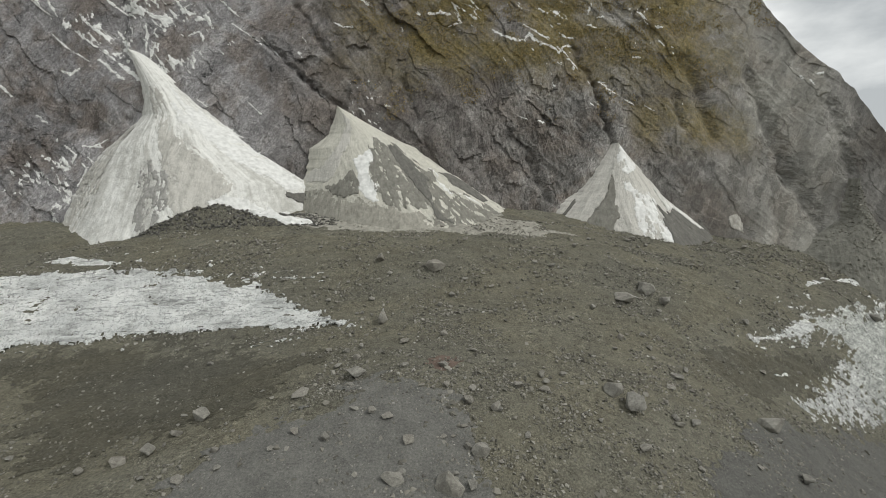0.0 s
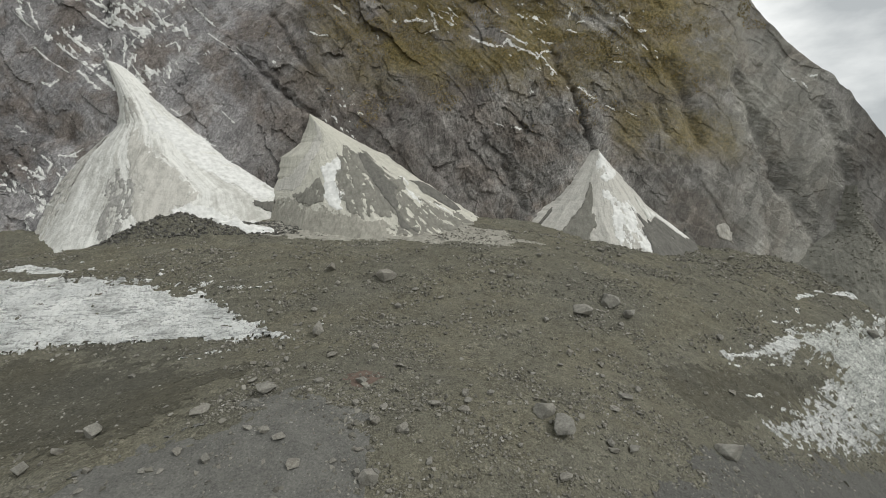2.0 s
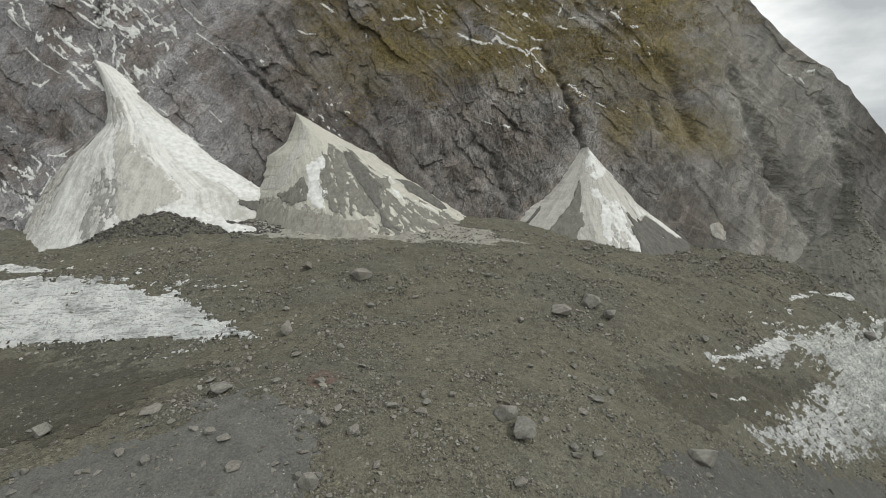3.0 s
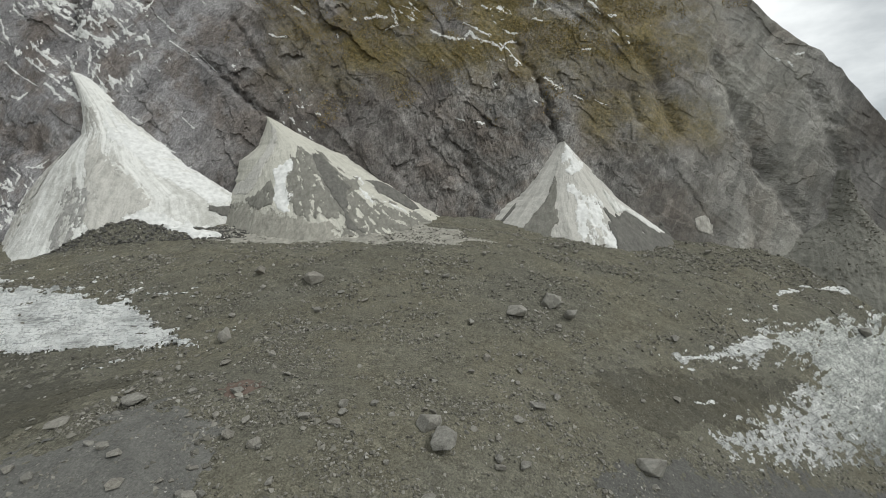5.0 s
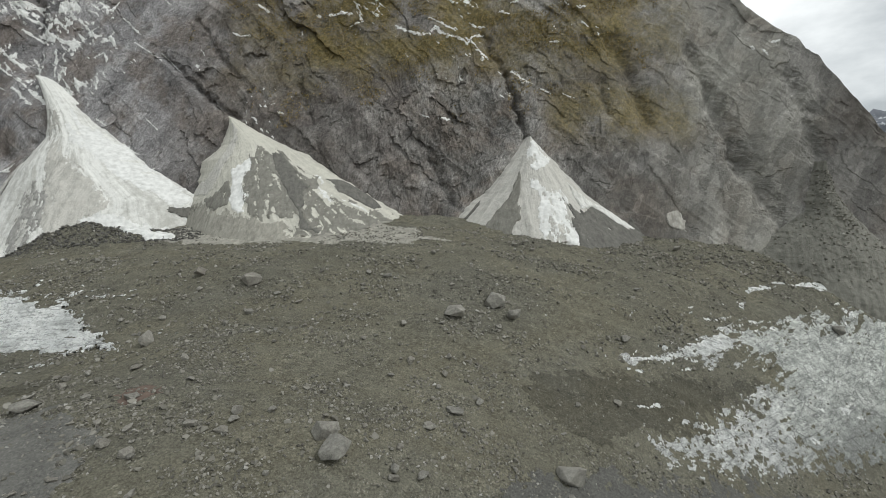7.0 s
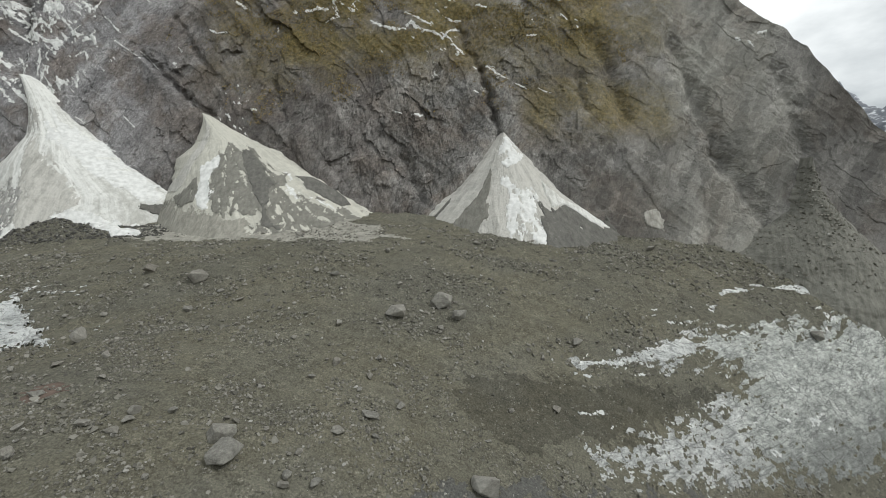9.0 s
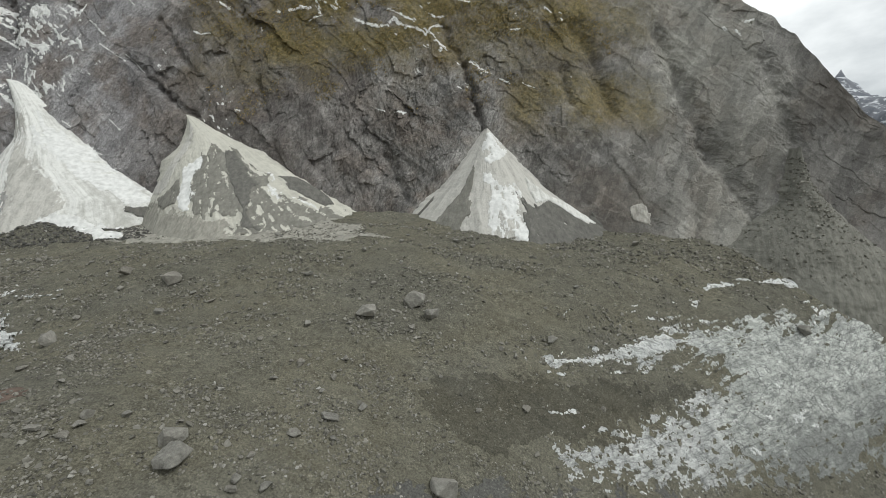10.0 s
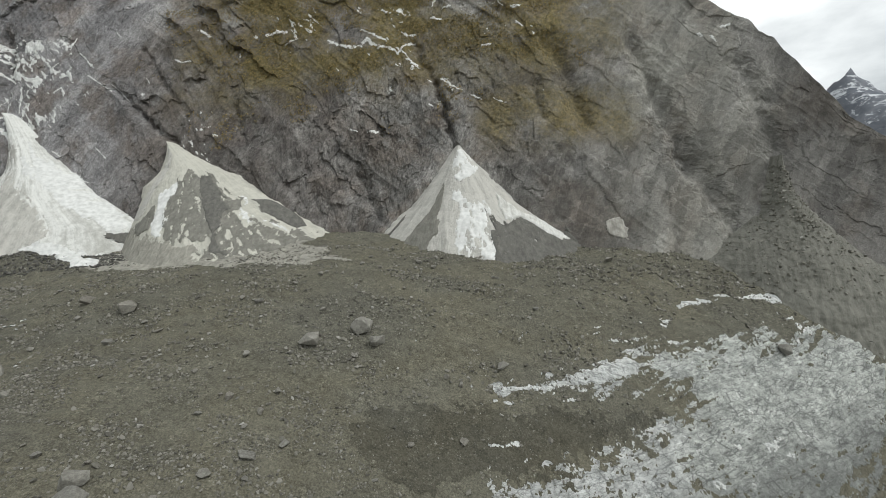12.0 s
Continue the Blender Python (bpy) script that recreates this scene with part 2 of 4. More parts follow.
def snow_material(name, clean, dirty, amount, scale=1.0):
    """Slid snow: broad lanes and fine streaks that run down the fan, and scattered grit."""
    m = Mat(name, 0.75, 0.3)
    streak = m.noise(1.0, 7, 0.66, m.space((44 * scale, 5.0 * scale, 1), source="UV"), 1.6)
    broad = m.noise(1.0, 6, 0.62, m.space((8 * scale, 1.8 * scale, 1), source="UV"), 1.6)
    lumps = m.noise(0.45, 7, 0.7)
    grain = m.noise(2.4, 6, 0.7)
    between = tuple((a + b) / 2 for a, b in zip(clean, dirty))
    dirt = m.math("ADD", m.math("MULTIPLY", broad, 0.62), m.math("MULTIPLY", lumps, 0.38))
    c = m.ramp(dirt, (amount - 0.09, dirty), (amount - 0.01, between), (amount + 0.05, clean))
    c = m.mix(0.8, c, m.mix(1.0, c, m.ramp(streak, (0.32, 0.84), (0.5, 1.0), (0.66, 1.07)), "MULTIPLY"))
    c = m.mix(m.math("MULTIPLY", m.ramp(m.noise(1.1, 7, 0.74), (0.34, 1.0), (0.42, 0.0)), 0.55), c, dirty)
    c = m.mix(m.math("MULTIPLY", m.ramp(grain, (0.33, 1.0), (0.39, 0.0)), 0.6), c, (0.16, 0.155, 0.14))
    return m.done(c, m.math("ADD", m.math("MULTIPLY", streak, 0.9), m.math("ADD", grain, lumps)), 0.55, 0.5)


def plain_snow_material():
    m = Mat("old_snow", 0.7, 0.3)
    c = m.ramp(m.noise(0.6, 5, 0.6), (0.3, (0.54, 0.54, 0.515)), (0.62, (0.76, 0.76, 0.735)))
    return m.done(c, m.noise(1.2, 4), 0.15, 0.15)


def ice_material(name="glacier_ice", light=1.0, dirt=0.5, margin=False):
    """margin: greener, wetter ice away from the rubble and dirt washed along the glacier's lower edge."""
    m = Mat(name, 0.55, 0.3)
    lines = m.noise(1.0, 8, 0.7, m.space((0.14, 1.3, 0.6), (0, 0, -4)), 1.2)
    cross = m.noise(1.0, 7, 0.7, m.space((1.4, 0.35, 0.6), (0, 0, 25)), 0.8)
    patch = m.noise(0.22, 7, 0.7, m.space((0.6, 1.5, 1)))
    grain = m.noise(1.5, 8, 0.75)
    if margin:
        lines = m.noise(1.0, 8, 0.7, m.space((0.22, 1.5, 0.6), (0, 0, 28)), 1.0)
        cross = m.noise(1.0, 7, 0.7, m.space((0.5, 0.9, 0.6), (0, 0, 45)), 0.8)
        patch = m.noise(1.0, 7, 0.7, m.space((0.10, 0.34, 0.2), (0, 0, 28)))
        grain = m.noise(1.0, 8, 0.75, m.space((0.7, 1.9, 1.0), (0, 0, 30)))
    c = m.ramp(m.noise(0.10, 4, 0.5), (0.35, tuple(v * light for v in (0.62, 0.632, 0.615))), (0.65, tuple(v * light for v in (0.80, 0.806, 0.78))))
    if margin:
        tone_by = m.math("ADD", m.band(m.axis(0), 112, 142), m.math("MULTIPLY", m.math("SUBTRACT", m.noise(0.12, 5, 0.65), 0.5), 1.6))
        green = m.ramp(m.noise(0.5, 7, 0.7), (0.34, (0.36, 0.375, 0.345)), (0.5, (0.58, 0.60, 0.555)), (0.66, (0.76, 0.775, 0.73)))
        c = m.mix(m.math("MULTIPLY", m.ramp(tone_by, (0.2, 0.0), (0.9, 1.0)), 0.9), c, green)
        edge = m.math("SUBTRACT", m.axis(1), m.math("MULTIPLY", m.axis(0), 0.46))
        edge = m.math("ADD", edge, m.math("MULTIPLY", m.math("SUBTRACT", m.noise(0.16, 6, 0.7), 0.5), 20.0))
        c = m.mix(m.math("MULTIPLY", m.band(edge, 44, 34), m.math("MULTIPLY", m.band(m.axis(0), 118, 136), 0.7)), c, m.mix(grain, (0.06, 0.062, 0.06), (0.24, 0.25, 0.235)))
        # thin dirt-filled cracks and grit frozen in
        for size, wide, amount in (((0.28, 0.75, 0.5), 0.07, 0.75), ((0.9, 1.6, 1.0), 0.10, 0.5)):
            edges = m.cells(1.0, m.space(size, (0, 0, 24)), "DISTANCE_TO_EDGE")
            where = m.ramp(m.noise(0.3, 5, 0.65), (0.42, 0.0), (0.56, 1.0))
            c = m.mix(m.math("MULTIPLY", m.math("MULTIPLY", m.ramp(edges, (0.0, 1.0), (wide, 0.0)), where), amount), c, (0.10, 0.102, 0.095))
        c = m.mix(1.0, c, m.ramp(m.noise(1.0, 8, 0.78, m.space((0.45, 1.25, 0.8), (0, 0, 30))), (0.36, 0.68), (0.48, 1.0), (0.6, 1.2)), "MULTIPLY")
    c = m.mix(m.math("MULTIPLY", m.ramp(patch, (0.38, 1.0), (0.52, 0.0)), dirt), c, (0.22, 0.225, 0.21))
    c = m.mix(m.math("MULTIPLY", m.ramp(lines, (0.40, 1.0), (0.46, 0.0)), dirt * 1.2), c, (0.12, 0.125, 0.118))
    c = m.mix(m.math("MULTIPLY", m.ramp(cross, (0.38, 1.0), (0.43, 0.0)), dirt), c, (0.15, 0.155, 0.148))
    c = m.mix(m.math("MULTIPLY", m.ramp(grain, (0.40, 1.0), (0.46, 0.0)), dirt * 1.1), c, (0.13, 0.132, 0.124))
    return m.done(c, m.math("ADD", m.math("ADD", lines, cross), grain), 1.0, 0.6)


def boulder_material():
    m = Mat("boulder_rock", 0.85, 0.25)
    tint = m.ramp(m.random(), (0.0, (0.15, 0.143, 0.125)), (0.4, (0.25, 0.238, 0.205)), (0.7, (0.21, 0.187, 0.15)), (1.0, (0.36, 0.345, 0.305)))
    c = m.mix(0.4, tint, m.ramp(m.noise(3.5, 8, 0.7, None, 0.6), (0.36, (0.08, 0.078, 0.07)), (0.64, (0.46, 0.45, 0.40))))
    c = m.mix(0.3, c, m.ramp(m.noise(14.0, 6, 0.7), (0.36, (0.05, 0.048, 0.043)), (0.66, (0.36, 0.35, 0.31))))
    return m.done(c, m.math("ADD", m.noise(5.0, 8, 0.7), m.noise(18.0, 5, 0.7)), 1.0, 0.12)


def stone_material():
    m = Mat("loose_stones", 0.9, 0.2)
    c = m.ramp(m.island(), (0.0, (0.08, 0.076, 0.063)), (0.35, (0.17, 0.163, 0.135)), (0.75, (0.255, 0.244, 0.205)), (0.96, (0.34, 0.327, 0.283)), (1.0, (0.48, 0.47, 0.43)))
    c = m.mix(0.3, c, m.ramp(m.noise(3.0, 4), (0.3, (0.06, 0.058, 0.052)), (0.7, (0.2, 0.19, 0.17))))
    return m.done(c)


def rubble_material():
    m = Mat("shaded_dark_rubble", 0.9, 0.2)
    # stone colours kept extra dark to carry the bank's shade
    c = m.ramp(m.island(), (0.0, (0.05, 0.049, 0.046)), (0.6, (0.10, 0.097, 0.088)), (1.0, (0.19, 0.184, 0.165)))
    c = m.mix(0.3, c, m.ramp(m.noise(3.0, 5), (0.3, (0.04, 0.039, 0.036)), (0.7, (0.19, 0.184, 0.165))))
    return m.done(c)


RUBBLE = rubble_material()


def silt_material(name="grey_silt", tone_by=1.0):
    m = Mat(name, 0.95 if tone_by == 1.0 else 0.7, 0.15)
    c = m.ramp(m.noise(0.3, 6, 0.65), (0.32, (0.105 * tone_by, 0.104 * tone_by, 0.096 * tone_by)), (0.52, (0.148 * tone_by, 0.146 * tone_by, 0.134 * tone_by)), (0.7, (0.19 * tone_by, 0.187 * tone_by, 0.17 * tone_by)))
    c = m.mix(0.4, c, m.ramp(m.noise(3.2, 7, 0.74), (0.36, (0.05, 0.05, 0.046)), (0.64, (0.27, 0.265, 0.24))))
    fleck = m.math("MULTIPLY", m.ramp(m.cells(2.4, out="Color"), (0.70, 0.0), (0.76, 1.0)), m.ramp(m.cells(2.4), (0.16, 1.0), (0.3, 0.0)))
    c = m.mix(m.math("MULTIPLY", fleck, 0.5), c, (0.32, 0.31, 0.28))
    return m.done(c, m.math("ADD", m.noise(3.0, 7, 0.7), m.noise(0.8, 4)), 0.9, 0.3)


def cone_debris_material(name, low, high, snow=0.0):
    m = Mat(name, 0.95, 0.15)
    c = m.ramp(m.noise(0.5, 7, 0.66), (0.32, low), (0.68, high))
    c = m.mix(0.16, c, m.ramp(m.noise(3.0, 5, 0.68), (0.36, 0.05), (0.66, 0.32)))
    if snow:
        bits = m.math("MULTIPLY", m.ramp(m.noise(0.9, 6, 0.7), (0.60, 0.0), (0.64, 1.0)), snow)
        c = m.mix(bits, c, (0.55, 0.54, 0.51))
    c = m.mix(0.4, c, m.ramp(m.noise(1.0, 6, 0.68, m.space((0.9, 0.5, 0.16)), 0.6), (0.36, tuple(v * 0.7 for v in low)), (0.66, tuple(v * 1.25 for v in high))))
    return m.done(c, m.noise(2.2, 6, 0.68), 0.6, 0.3)


def grass_material():
    m = Mat("dry_tussock", 0.9, 0.1)
    c = m.ramp(m.island(), (0.0, (0.12, 0.098, 0.040)), (0.5, (0.20, 0.155, 0.058)), (1.0, (0.34, 0.25, 0.10)))
    return m.done(c)


def far_mountain_material():
    m = Mat("far_snowy_rock", 0.9, 0.2)
    f = m.noise(0.11, 8, 0.72, m.space((1, 1, 1.6)), 0.8)
    # pale blue-grey rock tone carries the haze of distance
    c = m.mix(m.ramp(f, (0.54, 0.0), (0.60, 1.0)), m.ramp(m.noise(0.15, 5), (0.3, (0.12, 0.13, 0.15)), (0.7, (0.20, 0.21, 0.23))), (0.62, 0.64, 0.66))
    return m.done(c)


SILT_DARK = silt_material("wet_silt", 0.52)
GRASS, SILT, FAR_ROCK = grass_material(), silt_material(), far_mountain_material()
CONE_DARK = cone_debris_material("grey_debris_on_snow", (0.10, 0.097, 0.086), (0.175, 0.169, 0.15), 0.2)
CONE_MID = cone_debris_material("grey_debris_dusted", (0.155, 0.15, 0.128), (0.265, 0.257, 0.222), 0.3)
CONE_GREY = cone_debris_material("dusty_snow_crust", (0.24, 0.237, 0.22), (0.42, 0.412, 0.385), 0.7)
CONE_APRON = cone_debris_material("dusty_apron", (0.24, 0.23, 0.196), (0.39, 0.375, 0.322), 0.1)
PALE_ROCK = cone_debris_material("pale_scar", (0.30, 0.285, 0.25), (0.52, 0.50, 0.45))
RUSTY = cone_debris_material("rusty_gravel", (0.085, 0.062, 0.048), (0.17, 0.122, 0.096))
SCREE = cone_debris_material("scree", (0.13, 0.128, 0.108), (0.25, 0.245, 0.21))
DARK_DEBRIS = debris_material("moist_debris", 0.66)
DEBRIS, FACE, BOULDER, STONE = debris_material(), rock_face_material(), boulder_material(), stone_material()
OLD_SNOW, ICE = plain_snow_material(), ice_material("glacier_ice", 1.18, 0.46)
CONE_WHITE = snow_material("avalanche_snow", (0.74, 0.738, 0.70), (0.47, 0.463, 0.425), 0.48)
CONE_DIRTY = snow_material("dusty_avalanche_snow", (0.57, 0.555, 0.485), (0.42, 0.41, 0.355), 0.47)
CONE_PALE = snow_material("pale_avalanche_snow", (0.545, 0.53, 0.485), (0.38, 0.37, 0.336), 0.47)
ICE_GREY = ice_material("dirty_glacier_ice", 0.95, 0.44, True)


# ---- terrain shape ----
def hash3(i, j, k, seed):
    h = (i * 374761393 + j * 668265263 + k * 1274126177 + seed * 362437) & 0xFFFFFFFF
    h = ((h ^ (h >> 13)) * 1274126177) & 0xFFFFFFFF
    h = ((h ^ (h >> 16)) * 2246822519) & 0xFFFFFFFF
    return ((h ^ (h >> 15)) & 0xFFFF) / 32767.5 - 1.0


def vnoise(x, y, z=0.0, seed=0):
    """Smooth value noise, -1 to 1, for arrays."""
    x, y, z = np.broadcast_arrays(np.asarray(x, float), np.asarray(y, float), np.asarray(z, float))
    fx, fy, fz = np.floor(x), np.floor(y), np.floor(z)
    i, j, k = fx.astype(np.int64), fy.astype(np.int64), fz.astype(np.int64)
    u, v, w = x - fx, y - fy, z - fz
    u, v, w = (s * s * s * (s * (s * 6 - 15) + 10) for s in (u, v, w))
    out = 0.0
    for a in (0, 1):
        for b in (0, 1):
            for c in (0, 1):
                out = out + hash3(i + a, j + b, k + c, seed) * (u if a else 1 - u) * (v if b else 1 - v) * (w if c else 1 - w)
    return out


def fbm(x, y, octaves, seed=0, gain=0.5, ridged=False):
    total, amp, norm = 0.0, 1.0, 0.0
    for n in range(octaves):
        value = vnoise(x * 2.03 ** n + 17.3 * n, y * 2.03 ** n - 9.1 * n, 0.37 * n, seed + n)
        total = total + amp * ((1 - 2 * np.abs(value)) if ridged else value)
        norm += amp
        amp *= gain
    return total / norm


def facets(a, b, seed, tilt=0.5):
    """Broken slabs: each cell of a scattered pattern is a plane with its own height and tilt, about -1 to 1."""
    i, j = np.floor(a).astype(np.int64), np.floor(b).astype(np.int64)
    best = np.full(np.shape(a), 1e9)
    out = np.zeros(np.shape(a))
    for di in (-1, 0, 1):
        for dj in (-1, 0, 1):
            ci, cj = i + di, j + dj
            pa = ci + 0.5 + 0.48 * hash3(ci, cj, 0, seed)
            pb = cj + 0.5 + 0.48 * hash3(ci, cj, 1, seed)
            d = (a - pa) ** 2 + (b - pb) ** 2
            value = 0.6 * hash3(ci, cj, 2, seed) + tilt * ((a - pa) * hash3(ci, cj, 3, seed) + (b - pb) * hash3(ci, cj, 4, seed)) * 2
            near = d < best
            best = np.where(near, d, best)
            out = np.where(near, value, out)
    return out


def bump3(t):
    t = np.abs(t)
    return np.where(t < 1, 2 / 3 - t * t + t ** 3 / 2, np.where(t < 2, (2 - t) ** 3 / 6, 0))


def spline_sheet(knots, a, b, a0, da, b0, db):
    """A smooth sheet over evenly spaced knots, held straight beyond them."""
    na, nb = knots.shape
    ca, cb = np.clip(a, a0 + da, a0 + (na - 2) * da), np.clip(b, b0 + db, b0 + (nb - 2) * db)
    out = 0.0
    for i in range(na):
        wa = bump3((ca - a0) / da - i)
        for j in range(nb):
            out = out + knots[i, j] * wa * bump3((cb - b0) / db - j)
    return out, a - ca, b - cb


def segment(a, b, a0, b0, a1, b1):
    """Distance from a line piece, and how far along it, 0 to 1."""
    da, db = a1 - a0, b1 - b0
    s = np.clip(((a - a0) * da + (b - b0) * db) / (da * da + db * db), 0, 1)
    return np.hypot(a - a0 - s * da, b - b0 - s * db), s


CLIFF = np.array([
    [174.7, 183.6, 192.3, 200.7, 209.3, 218.2],
    [168.7, 177.7, 186.5, 195.5, 204.7, 214.2],
    [162.9, 171.8, 180.9, 190.4, 200.4, 210.5],
    [158.1, 166.9, 176.6, 186.6, 197, 207.4],
    [155, 163.1, 172.6, 183.6, 194.3, 204.7],
    [154, 161.7, 170.1, 180.6, 191.2, 201.4],
    [152.6, 159.6, 166.7, 176.2, 186.7, 197.1],
    [149.9, 155.9, 162.2, 170.9, 181.4, 192.2]])
GROUND = np.array([
    [-7.2, -6.1, -4, 0.2, 6.8, 14.3, 20.6, 24.4, 26.6],
    [0, 0.3, 1.2, 4.5, 11.2, 20.1, 27.7, 31.3, 32.6],
    [6.9, 7.4, 7.1, 8.9, 15.2, 25.6, 34.3, 38.1, 38.9],
    [11.6, 14.8, 16, 15.8, 19.9, 31.4, 38.8, 41.7, 43.4],
    [10.8, 18, 23.9, 24.5, 27.2, 37.1, 41, 43.2, 45.5],
    [1.6, 9.4, 17.1, 23, 29.2, 37.3, 41, 43.6, 45.9],
    [-14.8, -7.8, -0.9, 7.6, 19.1, 32, 38, 41.3, 44.4],
    [-35, -28, -20.5, -10.6, 4.3, 21.5, 30.8, 36.7, 42.5],
    [-56.8, -49.3, -41, -30.3, -15.6, 3.4, 21.3, 34, 43.4],
    [-79.1, -71, -61.9, -50.5, -35, -13.3, 12.3, 32.9, 46.9]])


def cliff_base(x, z):
    y, dx, dz = spline_sheet(CLIFF, x, z, -200.0, 60.0, 20.0, 30.0)
    return y - 0.12 * np.maximum(dx, 0) - 0.10 * np.minimum(dx, 0) + np.where(dz > 0, 0.45, 0.3) * dz - 5.0 * np.clip((x - 150) / 25, 0, 1)


def ground_base(x, y):
    z, dx, dy = spline_sheet(GROUND, x, y, -150.0, 40.0, 35.0, 17.0)
    far = np.maximum(np.abs(dx) - 60, 0)
    return z + np.where(dx > 0, -0.25, 0.1) * np.clip(dx, -60, 60) + np.clip(dy, -40, 60) * 0.3 - 0.01 * far


# gullies, clefts and grooves of the face: x and z of both ends, depth, half width
GULLIES = [
    (-124, 72, -112, 68, 1.5, 4.0), (-112, 68, -100, 72, 1.8, 3.5), (-122, 86, -104, 85, -1.5, 6.0),
    (79, 97, 85, 72, 3.0, 1.1), (-53, 107, -39, 94, 2.0, 1.3), (-39, 94, -22, 81, 2.6, 1.5),
    (-42, 122, -31, 105, 1.0, 1.4), (-31, 105, -17, 93, 0.9, 1.4), (51, 64, 56, 50, 3.0, 2.2), (112, 93, 114, 81, 1.8, 1.8),
    (3, 94, 11, 69, 1.2, 1.6), (144, 104, 158, 64, 2.5, 3.0), (158, 64, 168, 39, 2.0, 3.0), (-108, 102, -112, 135, 4.0, 4.0),
    (172, 92, 177, 66, 1.8, 3.0), (118, 110, 128, 78, 2.5, 3.0), (70, 112, 77, 99, 1.5, 1.5),
]


def cliff_y(x, z):
    """The rock face: how far away it stands at each place along it and height."""
    warp = 6 * fbm(x / 30, z / 30, 3, 5)
    jitter = 1.8 * fbm(x / 3, z / 3, 4, 7, 0.6)
    p, q = 0.72 * x + 0.69 * z + warp, -0.69 * x + 0.72 * z + 0.5 * warp   # p runs across the beds
    beds = fbm(p / 13, q / 50, 4, 11, 0.5, True)
    slabs = facets((p + jitter) / 7, (q + jitter) / 17, 23)
    blocks = facets((x + jitter) / 3.6, (z + 1.4 * jitter) / 6.0, 29)
    chips = facets((p + 0.5 * jitter) / 1.5, (q + 0.5 * jitter) / 2.6, 31)
    fine = fbm(p / 2.6, q / 5, 4, 37, 0.65)
    big = fbm(x / 45, z / 60, 2, 41)
    rough = np.clip(0.8 + 0.9 * fbm(x / 28, z / 28, 2, 47), 0.25, 1.5) * (1 - 0.8 * np.clip((x - 95) / 30, 0, 1))
    ribs = fbm((x - 0.35 * z) / 11, z / 60, 3, 53, 0.5) * np.clip((x - 100) / 30, 0, 1)
    upright = np.clip(1 - np.abs(x - 45) / 55, 0, 1) * np.clip((108 - z) / 15, 0, 1)
    flutes = fbm((x + 0.25 * z + 0.4 * warp) / 4.5, z / 30, 4, 51, 0.6, True) * upright
    left = np.clip((-20 - x) / 30, 0, 1)
    cracks = np.clip(fbm((x + 0.22 * z + 0.6 * warp) / 2.1, z / 24, 4, 57, 0.6, True) - 0.25, 0, 1) * upright
    y = cliff_base(x, z) - (1.5 - 0.9 * np.clip((x - 95) / 30, 0, 1) - 0.6 * left) * beds - rough * (1.25 * slabs + 0.6 * (1 - 0.5 * left) * blocks + 0.22 * chips + 0.3 * fine) - 1.6 * big - 1.8 * ribs - 0.8 * flutes + 0.7 * cracks
    for x0, z0, x1, z1, depth, width in GULLIES:
        d, s = segment(x + 0.4 * warp + 0.9 * jitter, z + 0.6 * jitter, x0, z0, x1, z1)
        y = y + depth * np.exp(-(d / width) ** 2)
    return y


def bank(x, y):
    """The rubble bank that buries the foot of the largest cone."""
    rise = np.interp(x, [-112, -98, -82, -71, -66, -56, -45, -34, -26], [-3.0, -3.0, -2.5, 4.5, 5.6, 5.0, 3.0, 0.6, 0])
    return rise * np.exp(-((y - 149) / 6.5) ** 2) * (1 + 0.38 * fbm(x / 4.5, y / 4.5, 4, 63, 0.62))


def ground_z(x, y):
    """The debris cover: how high it lies."""
    w = 5 * fbm(x / 35, y / 35, 3, 61)
    lumps = fbm((x + w) / 14, (y - w) / 9, 4, 71)
    heaps = fbm(x / 6 + 3, y / 6, 3, 77, 0.55, True)
    rolls = fbm(x / 26, (y + 0.1 * x) / 4.5, 4, 79, 0.55) * np.clip((y - 80) / 20, 0, 1)
    fine = fbm(x / 2.6, y / 2.2, 3, 81, 0.6) + 1.3 * fbm((x + w) / 17, (y + 0.1 * x + 0.3 * w) / 1.7, 3, 83, 0.6, True) * np.clip((y - 84) / 10, 0, 1)
    at_foot = np.clip((y - 128) / 16, 0, 1) + np.clip((x - 165) / 15, 0, 1) * np.clip((y - 110) / 15, 0, 1)
    return ground_base(x, y) + bank(x, y) + 0.8 * lumps + 0.7 * rolls + (0.12 + 0.55 * at_foot) * heaps + 0.24 * fine


# avalanche cones: (height, x) of both edges from the top down, bulge at the base, seed
CONES = {
    "white": ([(100, -103.5), (97, -102), (90, -98.5), (83, -96), (75, -95.5), (63, -106.5), (52, -114), (36, -119), (26, -123)],
              [(100, -99.5), (98, -95.5), (96.5, -93.6), (90, -85.5), (81, -74.5), (64, -53), (51.5, -29), (44, -25), (26, -15)], 22, 3),
    "dusty": ([(82, -23.2), (71, -26.5), (66, -32), (55, -34), (47, -37), (26, -42)],
              [(82, -22.2), (68, 6.5), (59, 21), (48, 38), (40, 51), (26, 67)], 34, 13),
    "pale": ([(73, 84.5), (70, 82), (55, 70), (44, 58), (36, 51), (26, 43)],
             [(73, 86.5), (69.5, 90), (54, 104), (41, 120), (34, 129), (26, 138)], 21, 29),
    "scree": ([(63, 176.5), (48, 172.5), (40, 164), (34, 156), (20, 140)],
              [(63, 178), (52, 181), (44, 187), (36, 194), (20, 216)], 3, 43),
}


